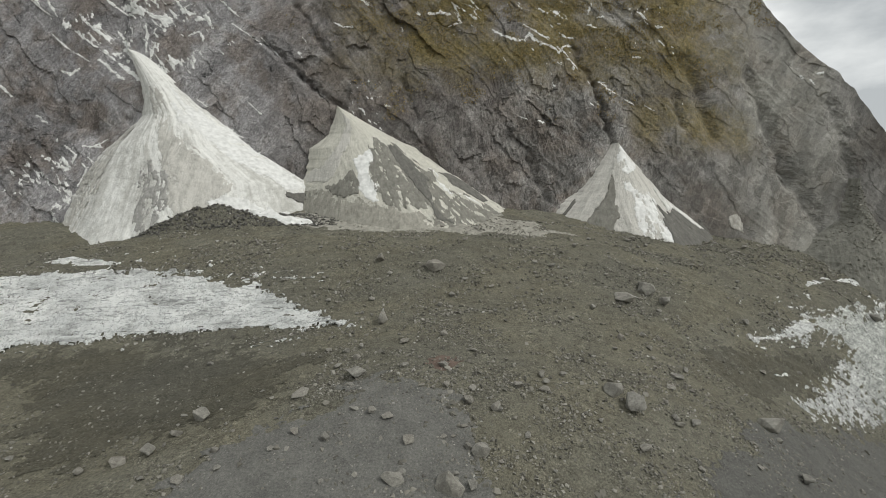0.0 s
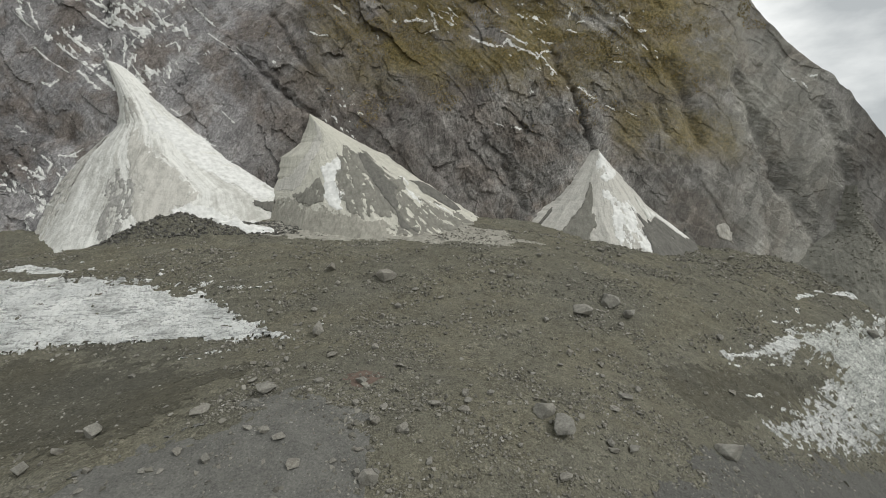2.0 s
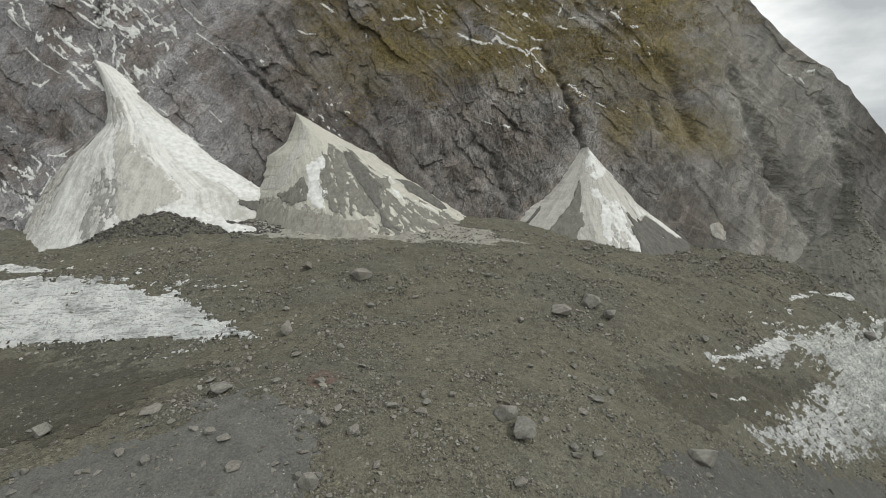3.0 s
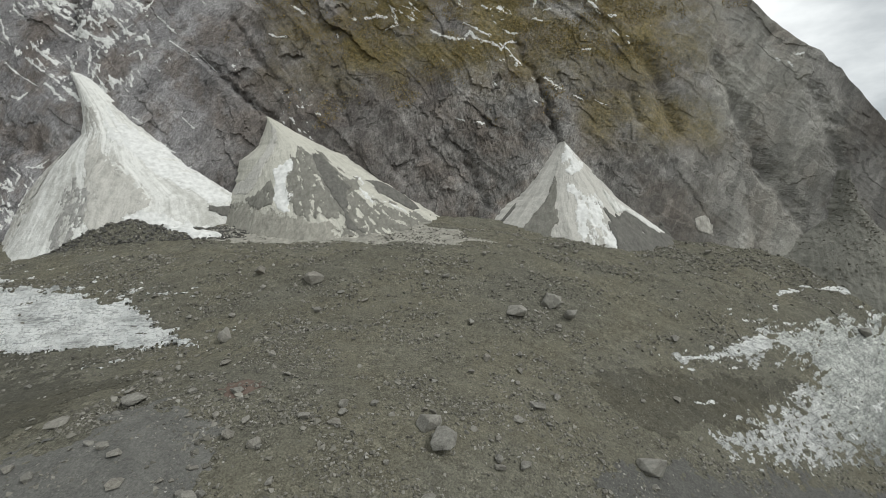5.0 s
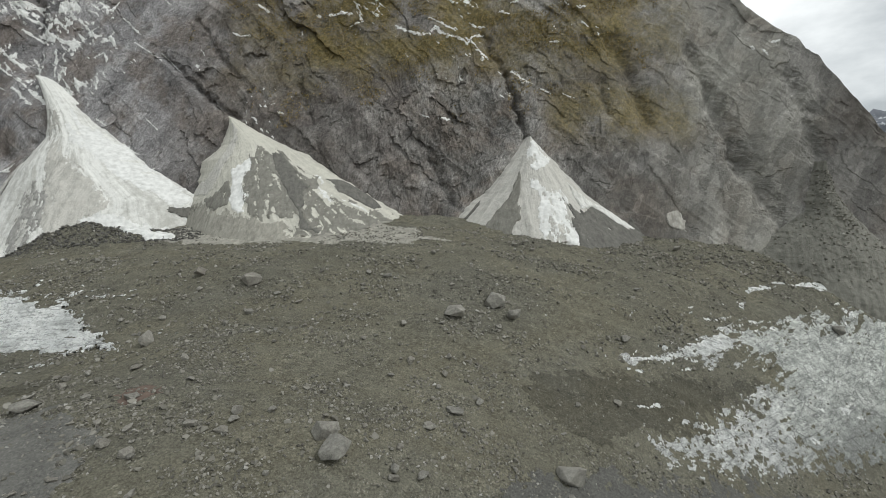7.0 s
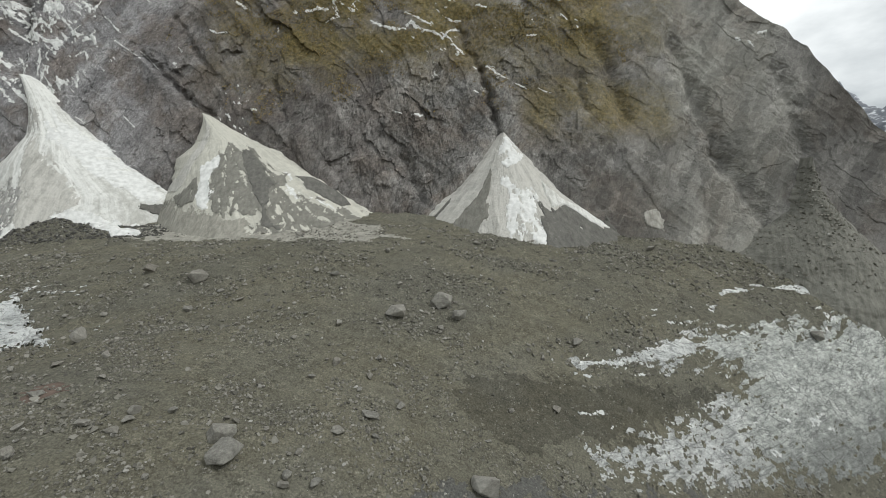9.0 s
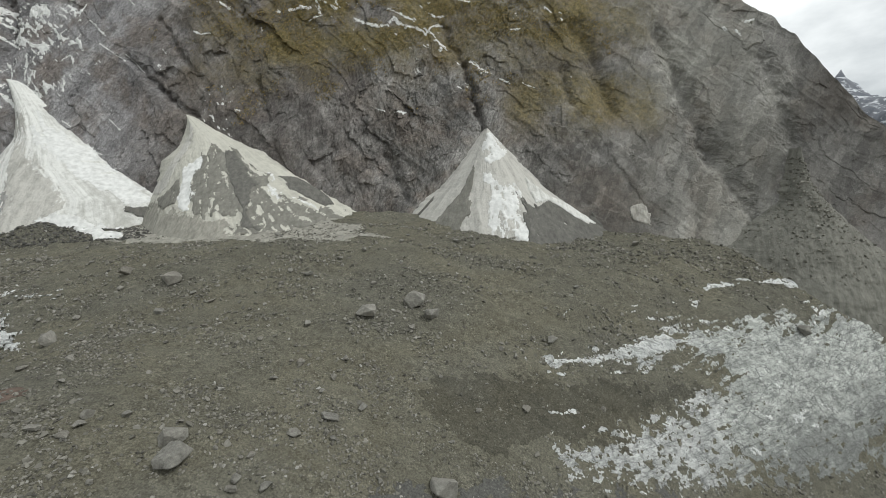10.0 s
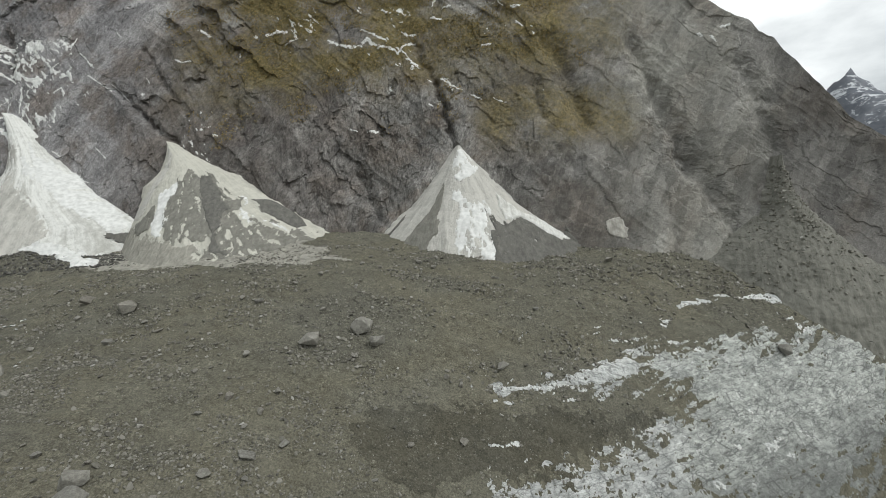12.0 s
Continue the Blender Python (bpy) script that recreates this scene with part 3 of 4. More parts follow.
def cone_edges(spec, z):
    left, right = spec[0], spec[1]
    return (np.interp(-z, [-p[0] for p in left], [p[1] for p in left]), np.interp(-z, [-p[0] for p in right], [p[1] for p in right]))


def cone_y(spec, x, z):
    """How far away the surface of a cone stands."""
    top, bulge, seed = spec[0][0][0], spec[2], spec[3]
    xl, xr = cone_edges(spec, z)
    u = np.clip((x - (xl + xr) / 2) / ((xr - xl) / 2), -1, 1)
    v = np.clip((top - z) / (top - 26.0), 0, 1.6)
    swell = (1 - np.abs(u) ** 1.9) * (bulge * v ** 1.25 + 1.2)
    bend = 0.25 * fbm(x / 9, z / 9, 3, seed + 3)
    ribs = 0.9 * v * fbm((u + 0.4 * bend) * 5 + seed, v * 1.6, 4, seed + 7, 0.55, True) + 0.15 * v * fbm((u + bend) * 20 + seed, v * 5, 4, seed + 5, 0.6) + 0.3 * fbm(x / 2.2, z / 2.2, 5, seed + 9, 0.62)
    if seed == 43:                                           # loose blocks lie without lanes
        ribs = 1.1 * fbm(x / 7, z / 7, 5, seed + 9, 0.6)
    return cliff_base(x, z) + 0.4 - swell - ribs * (1 - u ** 2) - 2.4 * (1 - u ** 2)


# ---- building blocks ----
def mesh_object(name, verts, faces, material, uv=None, smooth=True):
    me = bpy.data.meshes.new(name)
    me.vertices.add(len(verts))
    me.vertices.foreach_set("co", np.asarray(verts, np.float32).ravel())
    faces = np.asarray(faces, np.int32)
    n, k = faces.shape
    me.loops.add(n * k)
    me.loops.foreach_set("vertex_index", faces.ravel())
    me.polygons.add(n)
    me.polygons.foreach_set("loop_start", np.arange(0, n * k, k, dtype=np.int32))
    me.polygons.foreach_set("loop_total", np.full(n, k, np.int32))
    me.update(calc_edges=True)
    if uv is not None:
        layer = me.uv_layers.new(name="UVMap")
        layer.data.foreach_set("uv", np.asarray(uv, np.float32)[faces.ravel()].ravel())
    me.materials.append(material)
    me.polygons.foreach_set("use_smooth", np.full(n, smooth))
    me.validate()
    return new(name, me)


def sheet_faces(na, nb, keep=None, flip=False):
    """Quads of a grid with na x nb corners."""
    i, j = np.meshgrid(np.arange(na - 1), np.arange(nb - 1), indexing="ij")
    a = (i * nb + j).ravel()
    f = np.stack([a, a + nb, a + nb + 1, a + 1], 1)
    if keep is not None:
        f = f[keep.ravel()]
    return f[:, ::-1] if flip else f


def compact(verts, faces):
    used = np.unique(faces)
    back = np.zeros(len(verts), np.int64)
    back[used] = np.arange(len(used))
    return verts[used], back[faces], used


def steps(*pieces):
    """Places along an axis: pieces of (start, end, step), joined."""
    out = [np.arange(a, b, s) for a, b, s in pieces]
    return np.concatenate(out + [[pieces[-1][1]]])


def outline_distance(a, b, poly):
    """Signed distance from a closed outline, positive inside."""
    poly = np.asarray(poly, float)
    best = np.full(np.shape(a), 1e9)
    inside = np.zeros(np.shape(a), bool)
    for (a0, b0), (a1, b1) in zip(poly, np.roll(poly, -1, 0)):
        d, _ = segment(a, b, a0, b0, a1, b1)
        best = np.minimum(best, d)
        cross = (b0 > b) != (b1 > b)
        with np.errstate(divide="ignore", invalid="ignore"):
            inside ^= cross & (a < (a1 - a0) * (b - b0) / (b1 - b0 + 1e-12) + a0)
    return np.where(inside, best, -best)


def islands(keep):
    """Numbers the connected pieces of a grid of kept cells, the largest first."""
    mark = np.where(keep, np.arange(keep.size).reshape(keep.shape) + 1, 0)
    while True:
        p = np.pad(mark, 1)
        grown = np.where(keep, np.max([p[1:-1, 1:-1], p[:-2, 1:-1], p[2:, 1:-1], p[1:-1, :-2], p[1:-1, 2:]], 0), 0)
        if (grown == mark).all():
            break
        mark = grown
    ids, counts = np.unique(mark[mark > 0], return_counts=True)
    return mark, ids[np.argsort(-counts)]


def draped(name, place, mask, box, cell, thick, material, smooth=True, single=False, rest=None):
    """A layer lying on a surface: place(a, b, lift) gives points, mask(a, b) is positive where the layer is, in metres from its edge.
    single: only its largest piece. rest: name, label, category (and thing) for the other pieces, joined."""
    a = np.arange(box[0], box[1] + cell, cell)
    b = np.arange(box[2], box[3] + cell, cell)
    ga, gb = np.meshgrid(a, b, indexing="ij")
    m = mask(ga, gb)
    lift = np.clip(m * 1.4, -0.6, thick) + np.where(m > 0, 0.05, 0)
    near = m > -1.2 * cell
    keep = near[:-1, :-1] & near[1:, :-1] & near[:-1, 1:] & near[1:, 1:]
    others = None
    if single or rest:
        mark, order = islands(keep)
        keep, others = mark == order[0], keep & (mark != order[0])
    verts = np.stack(place(ga, gb, lift), -1).reshape(-1, 3)
    if rest and others.any():
        v, f, _ = compact(verts, sheet_faces(len(a), len(b), others))
        bits = tagged(mesh_object(rest[0], v, f, material, None, smooth), rest[1], rest[2], kind="stuff")
        if len(rest) > 3:
            bits.parent = rest[3]
    verts, faces, used = compact(verts, sheet_faces(len(a), len(b), keep))
    uv = np.stack([(ga.ravel()[used] - box[0]) / 40, (gb.ravel()[used] - box[2]) / 40], 1)
    return mesh_object(name, verts, faces, material, uv, smooth)


def on_ground(a, b, lift):
    return a, b, ground_z(a, b) + lift


def on_cliff(a, b, lift):
    return a, cliff_y(a, b) - lift, b + 0.3 * lift


# ---- the ground ----
gx = steps((-2500, -400, 150), (-400, -150, 12), (-150, 215, 0.55), (215, 420, 8), (420, 2500, 150))
gy = steps((-2500, -300, 150), (-300, 30, 15), (30, 48, 1.5), (48, 120, 0.45), (120, 178, 0.6), (178, 300, 8), (300, 3000, 150))
ax, ay = np.meshgrid(gx, gy, indexing="ij")
ground = mesh_object("ground", np.stack([ax, ay, ground_z(ax, ay)], -1).reshape(-1, 3), sheet_faces(len(gx), len(gy)), DEBRIS)
tagged(ground, "grey-brown rubble and gravel covering a glacier below the cliff", "debris slope", kind="structure")


# ---- the rock face ----
def skyline(x):
    """Height of the mountain's crest along the valley."""
    z = np.interp(x, [-600, 40, 100, 140, 157, 164, 170, 177, 182, 186, 190, 194, 198, 205, 240, 320, 700],
                  [300, 290, 235, 168, 133, 119.5, 111, 104.5, 99.5, 93, 86.5, 79.5, 73.5, 66.5, 54, 42, 30])
    return z + 1.8 * fbm(x / 6.0, 0 * x, 5, 91, 0.66)


fx = steps((-1500, -300, 60), (-300, -160, 3), (-160, 215, 0.42), (215, 330, 3), (330, 1500, 60))
fv = np.concatenate([np.linspace(0, 1, 370), np.linspace(1.02, 1.3, 8)])
cx, cv = np.meshgrid(fx, fv, indexing="ij")
foot = np.minimum(ground_base(cx, 170 + 0 * cx) - 14, 24)
crest = skyline(cx)
reach = np.minimum(crest, 160)
low = foot + np.clip(cv, 0, 1) * (reach - foot)
cy = cliff_y(cx, low)
over = np.clip(cv - 1, 0, 1) / 0.3                       # beyond the crest: on up, then down the far side
cz = low + np.where(crest > 160, (crest - 160) * np.sin(np.clip(over, 0, 1) * 1.57), -crest * over ** 1.5)
cy = cy + over * np.where(crest > 160, (crest - 160) * 1.1 + 60, 160)
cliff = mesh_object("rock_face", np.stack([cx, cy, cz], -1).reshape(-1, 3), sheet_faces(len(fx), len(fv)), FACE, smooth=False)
tagged(cliff, "steep grey rock mountainside with dry ochre grass on its ledges", "cliff", kind="structure")


# ---- the avalanche cones ----
def part_of(ob, parent, label=""):
    ob.parent = parent
    return tagged(ob, label)


def cone(key, material, label, category="avalanche cone", rows=230):
    """A fan of slid material leaning on the rock face."""
    spec = CONES[key]
    top, seed = spec[0][0][0], spec[3]
    v, u = np.meshgrid(np.linspace(0, 1, rows), np.linspace(-1, 1, rows), indexing="ij")
    z = top + ((5.0 if key == "scree" else 20.0) - top) * v
    xl, xr = cone_edges(spec, z)
    x = (xl + xr) / 2 + u * (xr - xl) / 2
    y = cone_y(spec, x, z)
    ragged = 1.5 * fbm(z / 4 + 5 * np.sign(u), z / 9, 5, seed, 0.66) + 0.35 * fbm(z / 0.9, 0 * z + np.sign(u), 3, seed + 1, 0.6)
    x = x + ragged * np.abs(u) ** 4 * np.clip(v * 6, 0, 1)
    name = "scree_cone" if key == "scree" else "snow_cone"
    ob = mesh_object(name, np.stack([x, y, z], -1).reshape(-1, 3), sheet_faces(rows, rows), material, np.stack([(u.ravel() + 1) / 2, v.ravel()], 1))
    return tagged(ob, label, category, "cones under the cliff")


def on_cone(key):
    return lambda a, b, lift: (a, cone_y(CONES[key], a, b) - lift, b + 0.35 * lift)


def cone_patch(name, key, parent, material, outline, label="", rough=1.3, thick=0.3, seed=1, stretch=2.4, holes=9.0):
    """A ragged layer on a cone, drawn out down the slope."""
    p = np.array(outline)
    low_edge, high_edge = cone_edges(CONES[key], p[:, 1].mean())

    def mask(a, b):
        xl, xr = cone_edges(CONES[key], b)
        s = (a - xl) / np.maximum(xr - xl, 1.0) * (high_edge - low_edge)     # runs across the slope, the same all the way down
        d = outline_distance(a, b, outline) + 1.5 * rough * fbm(s / 2.6, b / (3.2 * stretch), 5, seed, 0.7) + 0.8 * rough * fbm(s / 1.3, b / 2.0, 5, seed + 3, 0.7)
        return np.minimum(d, holes + 1.4 * fbm(s / 1.1, b / 2.8, 5, seed + 6, 0.74))
    ob = draped(name, on_cone(key), mask, (p[:, 0].min() - 2, p[:, 0].max() + 2, p[:, 1].min() - 2, p[:, 1].max() + 2), 0.3, thick, material, single=holes >= 9, rest=None if holes >= 9 else (name + "_fleck", "small scattered patches", "", parent))
    return part_of(ob, parent, label)


white = cone("white", CONE_WHITE, "large white avalanche snow fan with grey streaks below a gully")
cone_patch("dirty_snow", "white", white, CONE_GREY, [(-82.8, 37.2), (-84.9, 50.4), (-82.8, 57.5), (-76.3, 52.7), (-71.4, 45.1), (-73.4, 38), (-78.5, 36)], "grey speckled dirty snow", 3.2, 0.2, 5, 2.4, 0.15)
cone_patch("dusty_snow", "white", white, CONE_PALE, [(-91.3, 86.1), (-84.8, 83.1), (-80.1, 71.6), (-64.9, 59.4), (-55.8, 49.6), (-62, 38), (-71.4, 40), (-76.7, 53.7), (-83.4, 71.4)], "dull beige dusted snow", 3.0, 0.06, 6, 4.0, 0.6)
cone_patch("dirty_snow", "white", white, CONE_PALE, [(-121.7, 27), (-112, 51.7), (-106.3, 65.3), (-95.9, 70.4), (-104, 47.8), (-109.5, 27)], "grey streaked snow", 3.4, 0.2, 7, 3.0, 0.15)
cone_patch("clean_snow", "white", white, OLD_SNOW, [(-61.4, 45.5), (-56.3, 48.1), (-42.9, 44.1), (-30.3, 40.3), (-33, 36), (-49.9, 38.8), (-60, 40.6)], "bright clean snow tongue", 1.8, 0.25, 8)
cone_patch("clean_snow", "white", white, OLD_SNOW, [(-88.7, 89), (-77.2, 79.5), (-62.9, 72.9), (-32, 50.5), (-39, 50.2), (-60.6, 62), (-75.7, 71.9)], "bright clean snow", 3.0, 0.02, 9, 5.0)
cone_patch("debris", "white", white, CONE_DARK, [(-40, 48.6), (-33, 49), (-23, 47), (-18, 38), (-20, 30), (-28, 36), (-30, 44), (-35, 46)], "dark rubble", 1.2, 0.25, 10, 1.2)
toe = [(-61, 158), (-50, 155), (-43, 152), (-31, 149.5), (-25, 143.5), (-28, 141.5), (-34, 143), (-40, 147.5), (-52, 152)]
tongue = draped("snow_toe", on_ground, lambda a, b: outline_distance(a, b, toe) * 0.8 + 1.1 * fbm(a / 2.2, b / 2.2, 5, 10, 0.66), (-64, -22, 138, 161), 0.28, 0.7, OLD_SNOW, single=True)
part_of(tongue, white, "white snow toe running out on the rubble")

dusty = cone("dusty", CONE_DIRTY, "dusty tan avalanche snow fan half covered with grey debris")
cone_patch("apron", "dusty", dusty, CONE_APRON, [(-46, 48), (-24, 49), (-12, 47), (0, 46), (8, 43), (14, 40), (40, 36), (62, 28), (-46, 28)], "dusty grey-tan snow apron", 3.6, 0.06, 18, 0.5)
cone_patch("clean_snow", "dusty", dusty, CONE_PALE, [(-21, 81.2), (-17.6, 76.8), (-16.7, 68), (-19.6, 61.6), (-21.8, 54), (-26, 52.6), (-34.3, 54.4), (-24.6, 60.3), (-20.5, 68.2), (-19, 75)], "pale snow rim", 1.2, 0.15, 11)
cone_patch("grey_debris", "dusty", dusty, CONE_APRON, [(-25.6, 48.2), (-5.8, 47), (7.4, 44.5), (12.2, 41.4), (8.9, 39.6), (-6.6, 39.4), (-25.1, 40.5)], "grey dust and gravel", 3.6, 0.05, 19, 0.4)
cone_patch("grey_debris", "dusty", dusty, CONE_MID, [(-9.5, 65.9), (-7.6, 69.3), (-2.8, 67.7), (-0.6, 67.3), (4.5, 62.4), (10.5, 58.1), (13.2, 59.5), (13.4, 55.1), (11, 52.5), (13.8, 47), (18.9, 41.9), (18.6, 41.2), (13, 42.9), (11.3, 47), (5.9, 47), (1.7, 45.7), (-2.9, 47.7), (-5.9, 51.1), (-8.7, 56.8), (-8.5, 60.6)], "grey rock debris over dusty snow", 2.6, 0.12, 12, 3.0, 0.4)
cone_patch("debris", "dusty", dusty, CONE_DARK, [(-2.8, 67.7), (-0.3, 67.3), (2.5, 64.4), (7, 59.2), (12.1, 55.4), (9.9, 53.9), (11.8, 51.1), (11.5, 48.4), (15.2, 44.5), (19.3, 41.9), (18.6, 41.2), (13.1, 42.6), (10.9, 48.4), (4.1, 55.4), (-0.4, 60.6)], "dark grey debris tongue", 1.1, 0.3, 13, 3.2)
cone_patch("debris", "dusty", dusty, CONE_DARK, [(13.4, 59.1), (18.5, 58.6), (24.1, 56.8), (29.9, 52.8), (34.3, 48.6), (31.8, 48.2), (25.9, 51.2), (20.7, 54.1), (17.2, 57.2)], "dark debris wedge", 0.6, 0.4, 14)
cone_patch("clean_snow", "dusty", dusty, OLD_SNOW, [(-15.6, 61.5), (-13.8, 62.3), (-10.4, 65), (-9.2, 65.9), (-7.9, 62.2), (-9.1, 58), (-7.9, 54.6), (-5.6, 52.5), (-6.4, 49.3), (-4.7, 47.3), (-8.3, 47.7), (-12.7, 51.8), (-13.3, 56.9)], "white snow tongue", 0.9, 0.12, 15)
cone_patch("clean_snow", "dusty", dusty, OLD_SNOW, [(10.4, 58.5), (14.1, 58.7), (15.5, 55.5), (18, 52.6), (26.1, 50.4), (34.8, 47.8), (29.8, 48.3), (19.6, 51.5), (14, 53.3), (12.1, 55.4)], "patchy white snow", 2.0, 0.08, 16, 1.2, -0.12)
cone_patch("grey_debris", "dusty", dusty, CONE_MID, [(10, 54), (16, 53), (26, 50), (35, 47.5), (46, 42), (58, 35), (40, 33), (20, 36), (12, 42)], "grey dust and broken snow", 3.4, 0.08, 20, 0.8, 0.35)
cone_patch("debris", "dusty", dusty, CONE_MID, [(-25.3, 51.8), (-20.1, 52.9), (-17.2, 55.4), (-15.2, 58), (-12.6, 53.9), (-12.5, 50.4), (-15.3, 49), (-22.5, 48.9)], "dark rubble", 1.3, 0.2, 17, 1.6, 0.6)

apron_outline = [(-34, 146), (-26, 139), (-18, 135.5), (0, 132.5), (18, 130.5), (34, 130.5), (47, 131.5), (60, 134), (52, 138), (44, 146), (30, 158), (-34, 160)]
apron = draped("apron_foot", on_ground, lambda a, b: outline_distance(a, b, apron_outline) * 0.6 + 3.4 * fbm((a + b) / 7, b / 1.6, 7, 28, 0.8) - 0.6, (-40, 64, 127, 161), 0.3, 0.08, CONE_APRON)
part_of(apron, dusty, "pale tan dust run out over the rubble")

pale = cone("pale", CONE_PALE, "pale grey avalanche snow fan with darker debris streaks")
cone_patch("clean_snow", "pale", pale, OLD_SNOW, [(84.5, 57.5), (87.2, 55.8), (90.2, 54.2), (94.1, 55.1), (95.8, 51), (93.8, 47.7), (95.3, 42.4), (96.7, 36.9), (92.7, 37.6), (90.8, 42.3), (88.8, 37.9), (87.8, 42.2), (85.2, 39.2), (85.3, 45.2), (84.5, 47.6), (87.2, 51.7), (83.9, 55.8)], "white snow", 2.0, 0.1, 21, 3.4, 0.32)
cone_patch("clean_snow", "pale", pale, OLD_SNOW, [(84.9, 72.7), (88.3, 73.6), (89.1, 70.8), (93.6, 67.2), (90.4, 63), (86.3, 60.6), (83.7, 62.8)], "lumpy white snow", 1.9, 0.1, 22, 2.0, 0.12)
cone_patch("debris", "pale", pale, CONE_MID, [(81, 61), (81.4, 58.3), (79.9, 51.5), (79.3, 45.1), (74.2, 38.6), (72.9, 38.9), (68.1, 41.7), (72.5, 47.3), (76.9, 51.5), (78.9, 56.6)], "grey debris streak", 0.8, 0.4, 23)
cone_patch("debris", "pale", pale, CONE_DARK, [(93.9, 50.9), (99.8, 46.6), (104.2, 48.4), (120, 40), (124, 30), (96, 30), (95.1, 43.1), (95.1, 46.2)], "dark debris apron", 1.2, 0.3, 24, 2.4, 0.75)
cone_patch("clean_snow", "pale", pale, CONE_WHITE, [(97, 57), (103.7, 51.1), (112.5, 46.8), (121.2, 40.3), (113, 42.8), (104.3, 48.6), (99.3, 47.8), (97.7, 53.5)], "white snow strip", 0.6, 0.5, 25)
cone_patch("debris", "pale", pale, CONE_DARK, [(61.6, 44.3), (67.8, 50.9), (67.4, 49.5), (63.3, 44.8)], "", 0.3, 0.3, 26)
cone_patch("debris", "pale", pale, CONE_DARK, [(119, 44), (124, 38), (140, 28), (110, 28), (112, 36)], "dark debris", 0.8, 0.4, 27)

scree = cone("scree", SCREE, "grey-brown scree fan below a gully of the cliff", "scree")


# ---- snow left on the rock ----
def snow_streak(width, *line):
    """A ragged patch of old snow along a ledge, given by a line of (x, z)."""
    line = np.array(line)
    if line[:, 0].mean() > -45:
        width = width * 1.45

    def mask(a, b):
        d = np.full(a.shape, 1e9)
        for (x0, z0), (x1, z1) in zip(line[:-1], line[1:]):
            d = np.minimum(d, segment(a, b, x0, z0, x1, z1)[0])
        along = np.hypot(a - line[0, 0], b - line[0, 1]) / (np.hypot(*(line[-1] - line[0])) + 0.5)
        taper = np.clip(1.15 - 1.3 * np.abs(along - 0.45) ** 1.5, 0.4, 1.2)
        return width * 0.36 * taper - d + (0.15 + 1.15 * width) * fbm(a / 1.5, b / 1.1, 6, 131, 0.8)
    m = 1.4 + 2.0 * width
    ob = draped("snow_patch", on_cliff, mask, (line[:, 0].min() - m, line[:, 0].max() + m, line[:, 1].min() - m, line[:, 1].max() + m), 0.18, 0.07, OLD_SNOW, single=True)
    return tagged(ob, "ragged patch of old white snow lying on a rock ledge", "snow patch", "snow patches on the cliff")


snow_streak(1.2, (-134.6, 129.1), (-127.2, 123.9), (-122.5, 119.5))
snow_streak(1, (-123.3, 128.9), (-120, 130.2), (-115.6, 127), (-111.5, 124.9), (-107, 121.1), (-104.6, 118))
snow_streak(1.2, (-138.6, 125.3), (-134.9, 117.7), (-130.4, 111.4))
snow_streak(0.7, (-135.4, 111.5), (-128.8, 110.2), (-123.1, 106.5), (-116, 101.6), (-110.4, 98), (-105, 94.5))
snow_streak(1.8, (-106.1, 95.2), (-101.6, 91.9), (-96.3, 88.7))
snow_streak(1.2, (-126.9, 91.1), (-122.9, 89.9), (-120.4, 92))
snow_streak(0.6, (-108, 117.4), (-102.6, 113.8))
snow_streak(0.8, (-94.7, 107.5), (-93.2, 111.8), (-89.4, 110.3))
snow_streak(0.8, (-93.2, 108.6), (-92.1, 100.7))
snow_streak(0.4, (-85, 118.4), (-81.9, 120.8), (-80, 119.6))
snow_streak(1.8, (-78.8, 114.2), (-75, 115.6), (-72.9, 111.2))
snow_streak(1, (-80.8, 108.1), (-77.4, 109.3), (-75.1, 105.9))
snow_streak(0.9, (-71.8, 124), (-66.5, 119.5), (-61.1, 115.1), (-57, 114.5))
snow_streak(0.6, (-65.3, 113.3), (-60.3, 110.2), (-53.5, 105.6))
snow_streak(0.4, (-53.9, 108.5), (-46.5, 101.3), (-35.2, 92.1))
snow_streak(0.6, (-66.3, 90.5), (-61.7, 86), (-57.2, 82.8), (-53.4, 79.5), (-49.4, 76.3))
snow_streak(0.7, (-82.8, 132.3), (-78, 128.1))
snow_streak(0.5, (-55.6, 132), (-48.4, 124.9))
snow_streak(0.7, (-89.9, 98.4), (-86.5, 95.6), (-82.9, 90.5))
snow_streak(0.8, (-75.4, 82.3), (-70.5, 79.2))
snow_streak(0.9, (-17.6, 128.8), (-9.6, 123), (-3.7, 118.9), (0.3, 118.9))
snow_streak(0.5, (0.9, 118.1), (1.1, 114.9))
snow_streak(0.9, (2, 124.3), (6.1, 123), (9.5, 122.1))
snow_streak(1.1, (11.7, 123.3), (18.4, 123.9), (25.1, 121.9), (27, 117.9))
snow_streak(0.4, (19.7, 118.2), (25.6, 120.1))
snow_streak(0.5, (-25.9, 116.2), (-22.3, 114.4), (-18.5, 114.5))
snow_streak(0.9, (37.8, 117.4), (41.8, 115.1), (47.3, 113.4), (50.5, 114.1), (52.7, 116.5), (54.9, 114.2), (58.1, 112.7), (61.3, 112.2), (64.5, 109.4), (66.7, 112.2), (70.4, 112.8))
snow_streak(0.7, (50.5, 120.6), (56, 117.5), (60.3, 115.1))
snow_streak(0.9, (64.7, 119), (67.9, 116.5), (71.5, 115.6))
snow_streak(0.5, (51.6, 111.5), (56.3, 107.9))
snow_streak(0.9, (68.3, 106.6), (72, 103.1))
snow_streak(0.7, (77.9, 99.3), (82, 96.5), (87.4, 93))
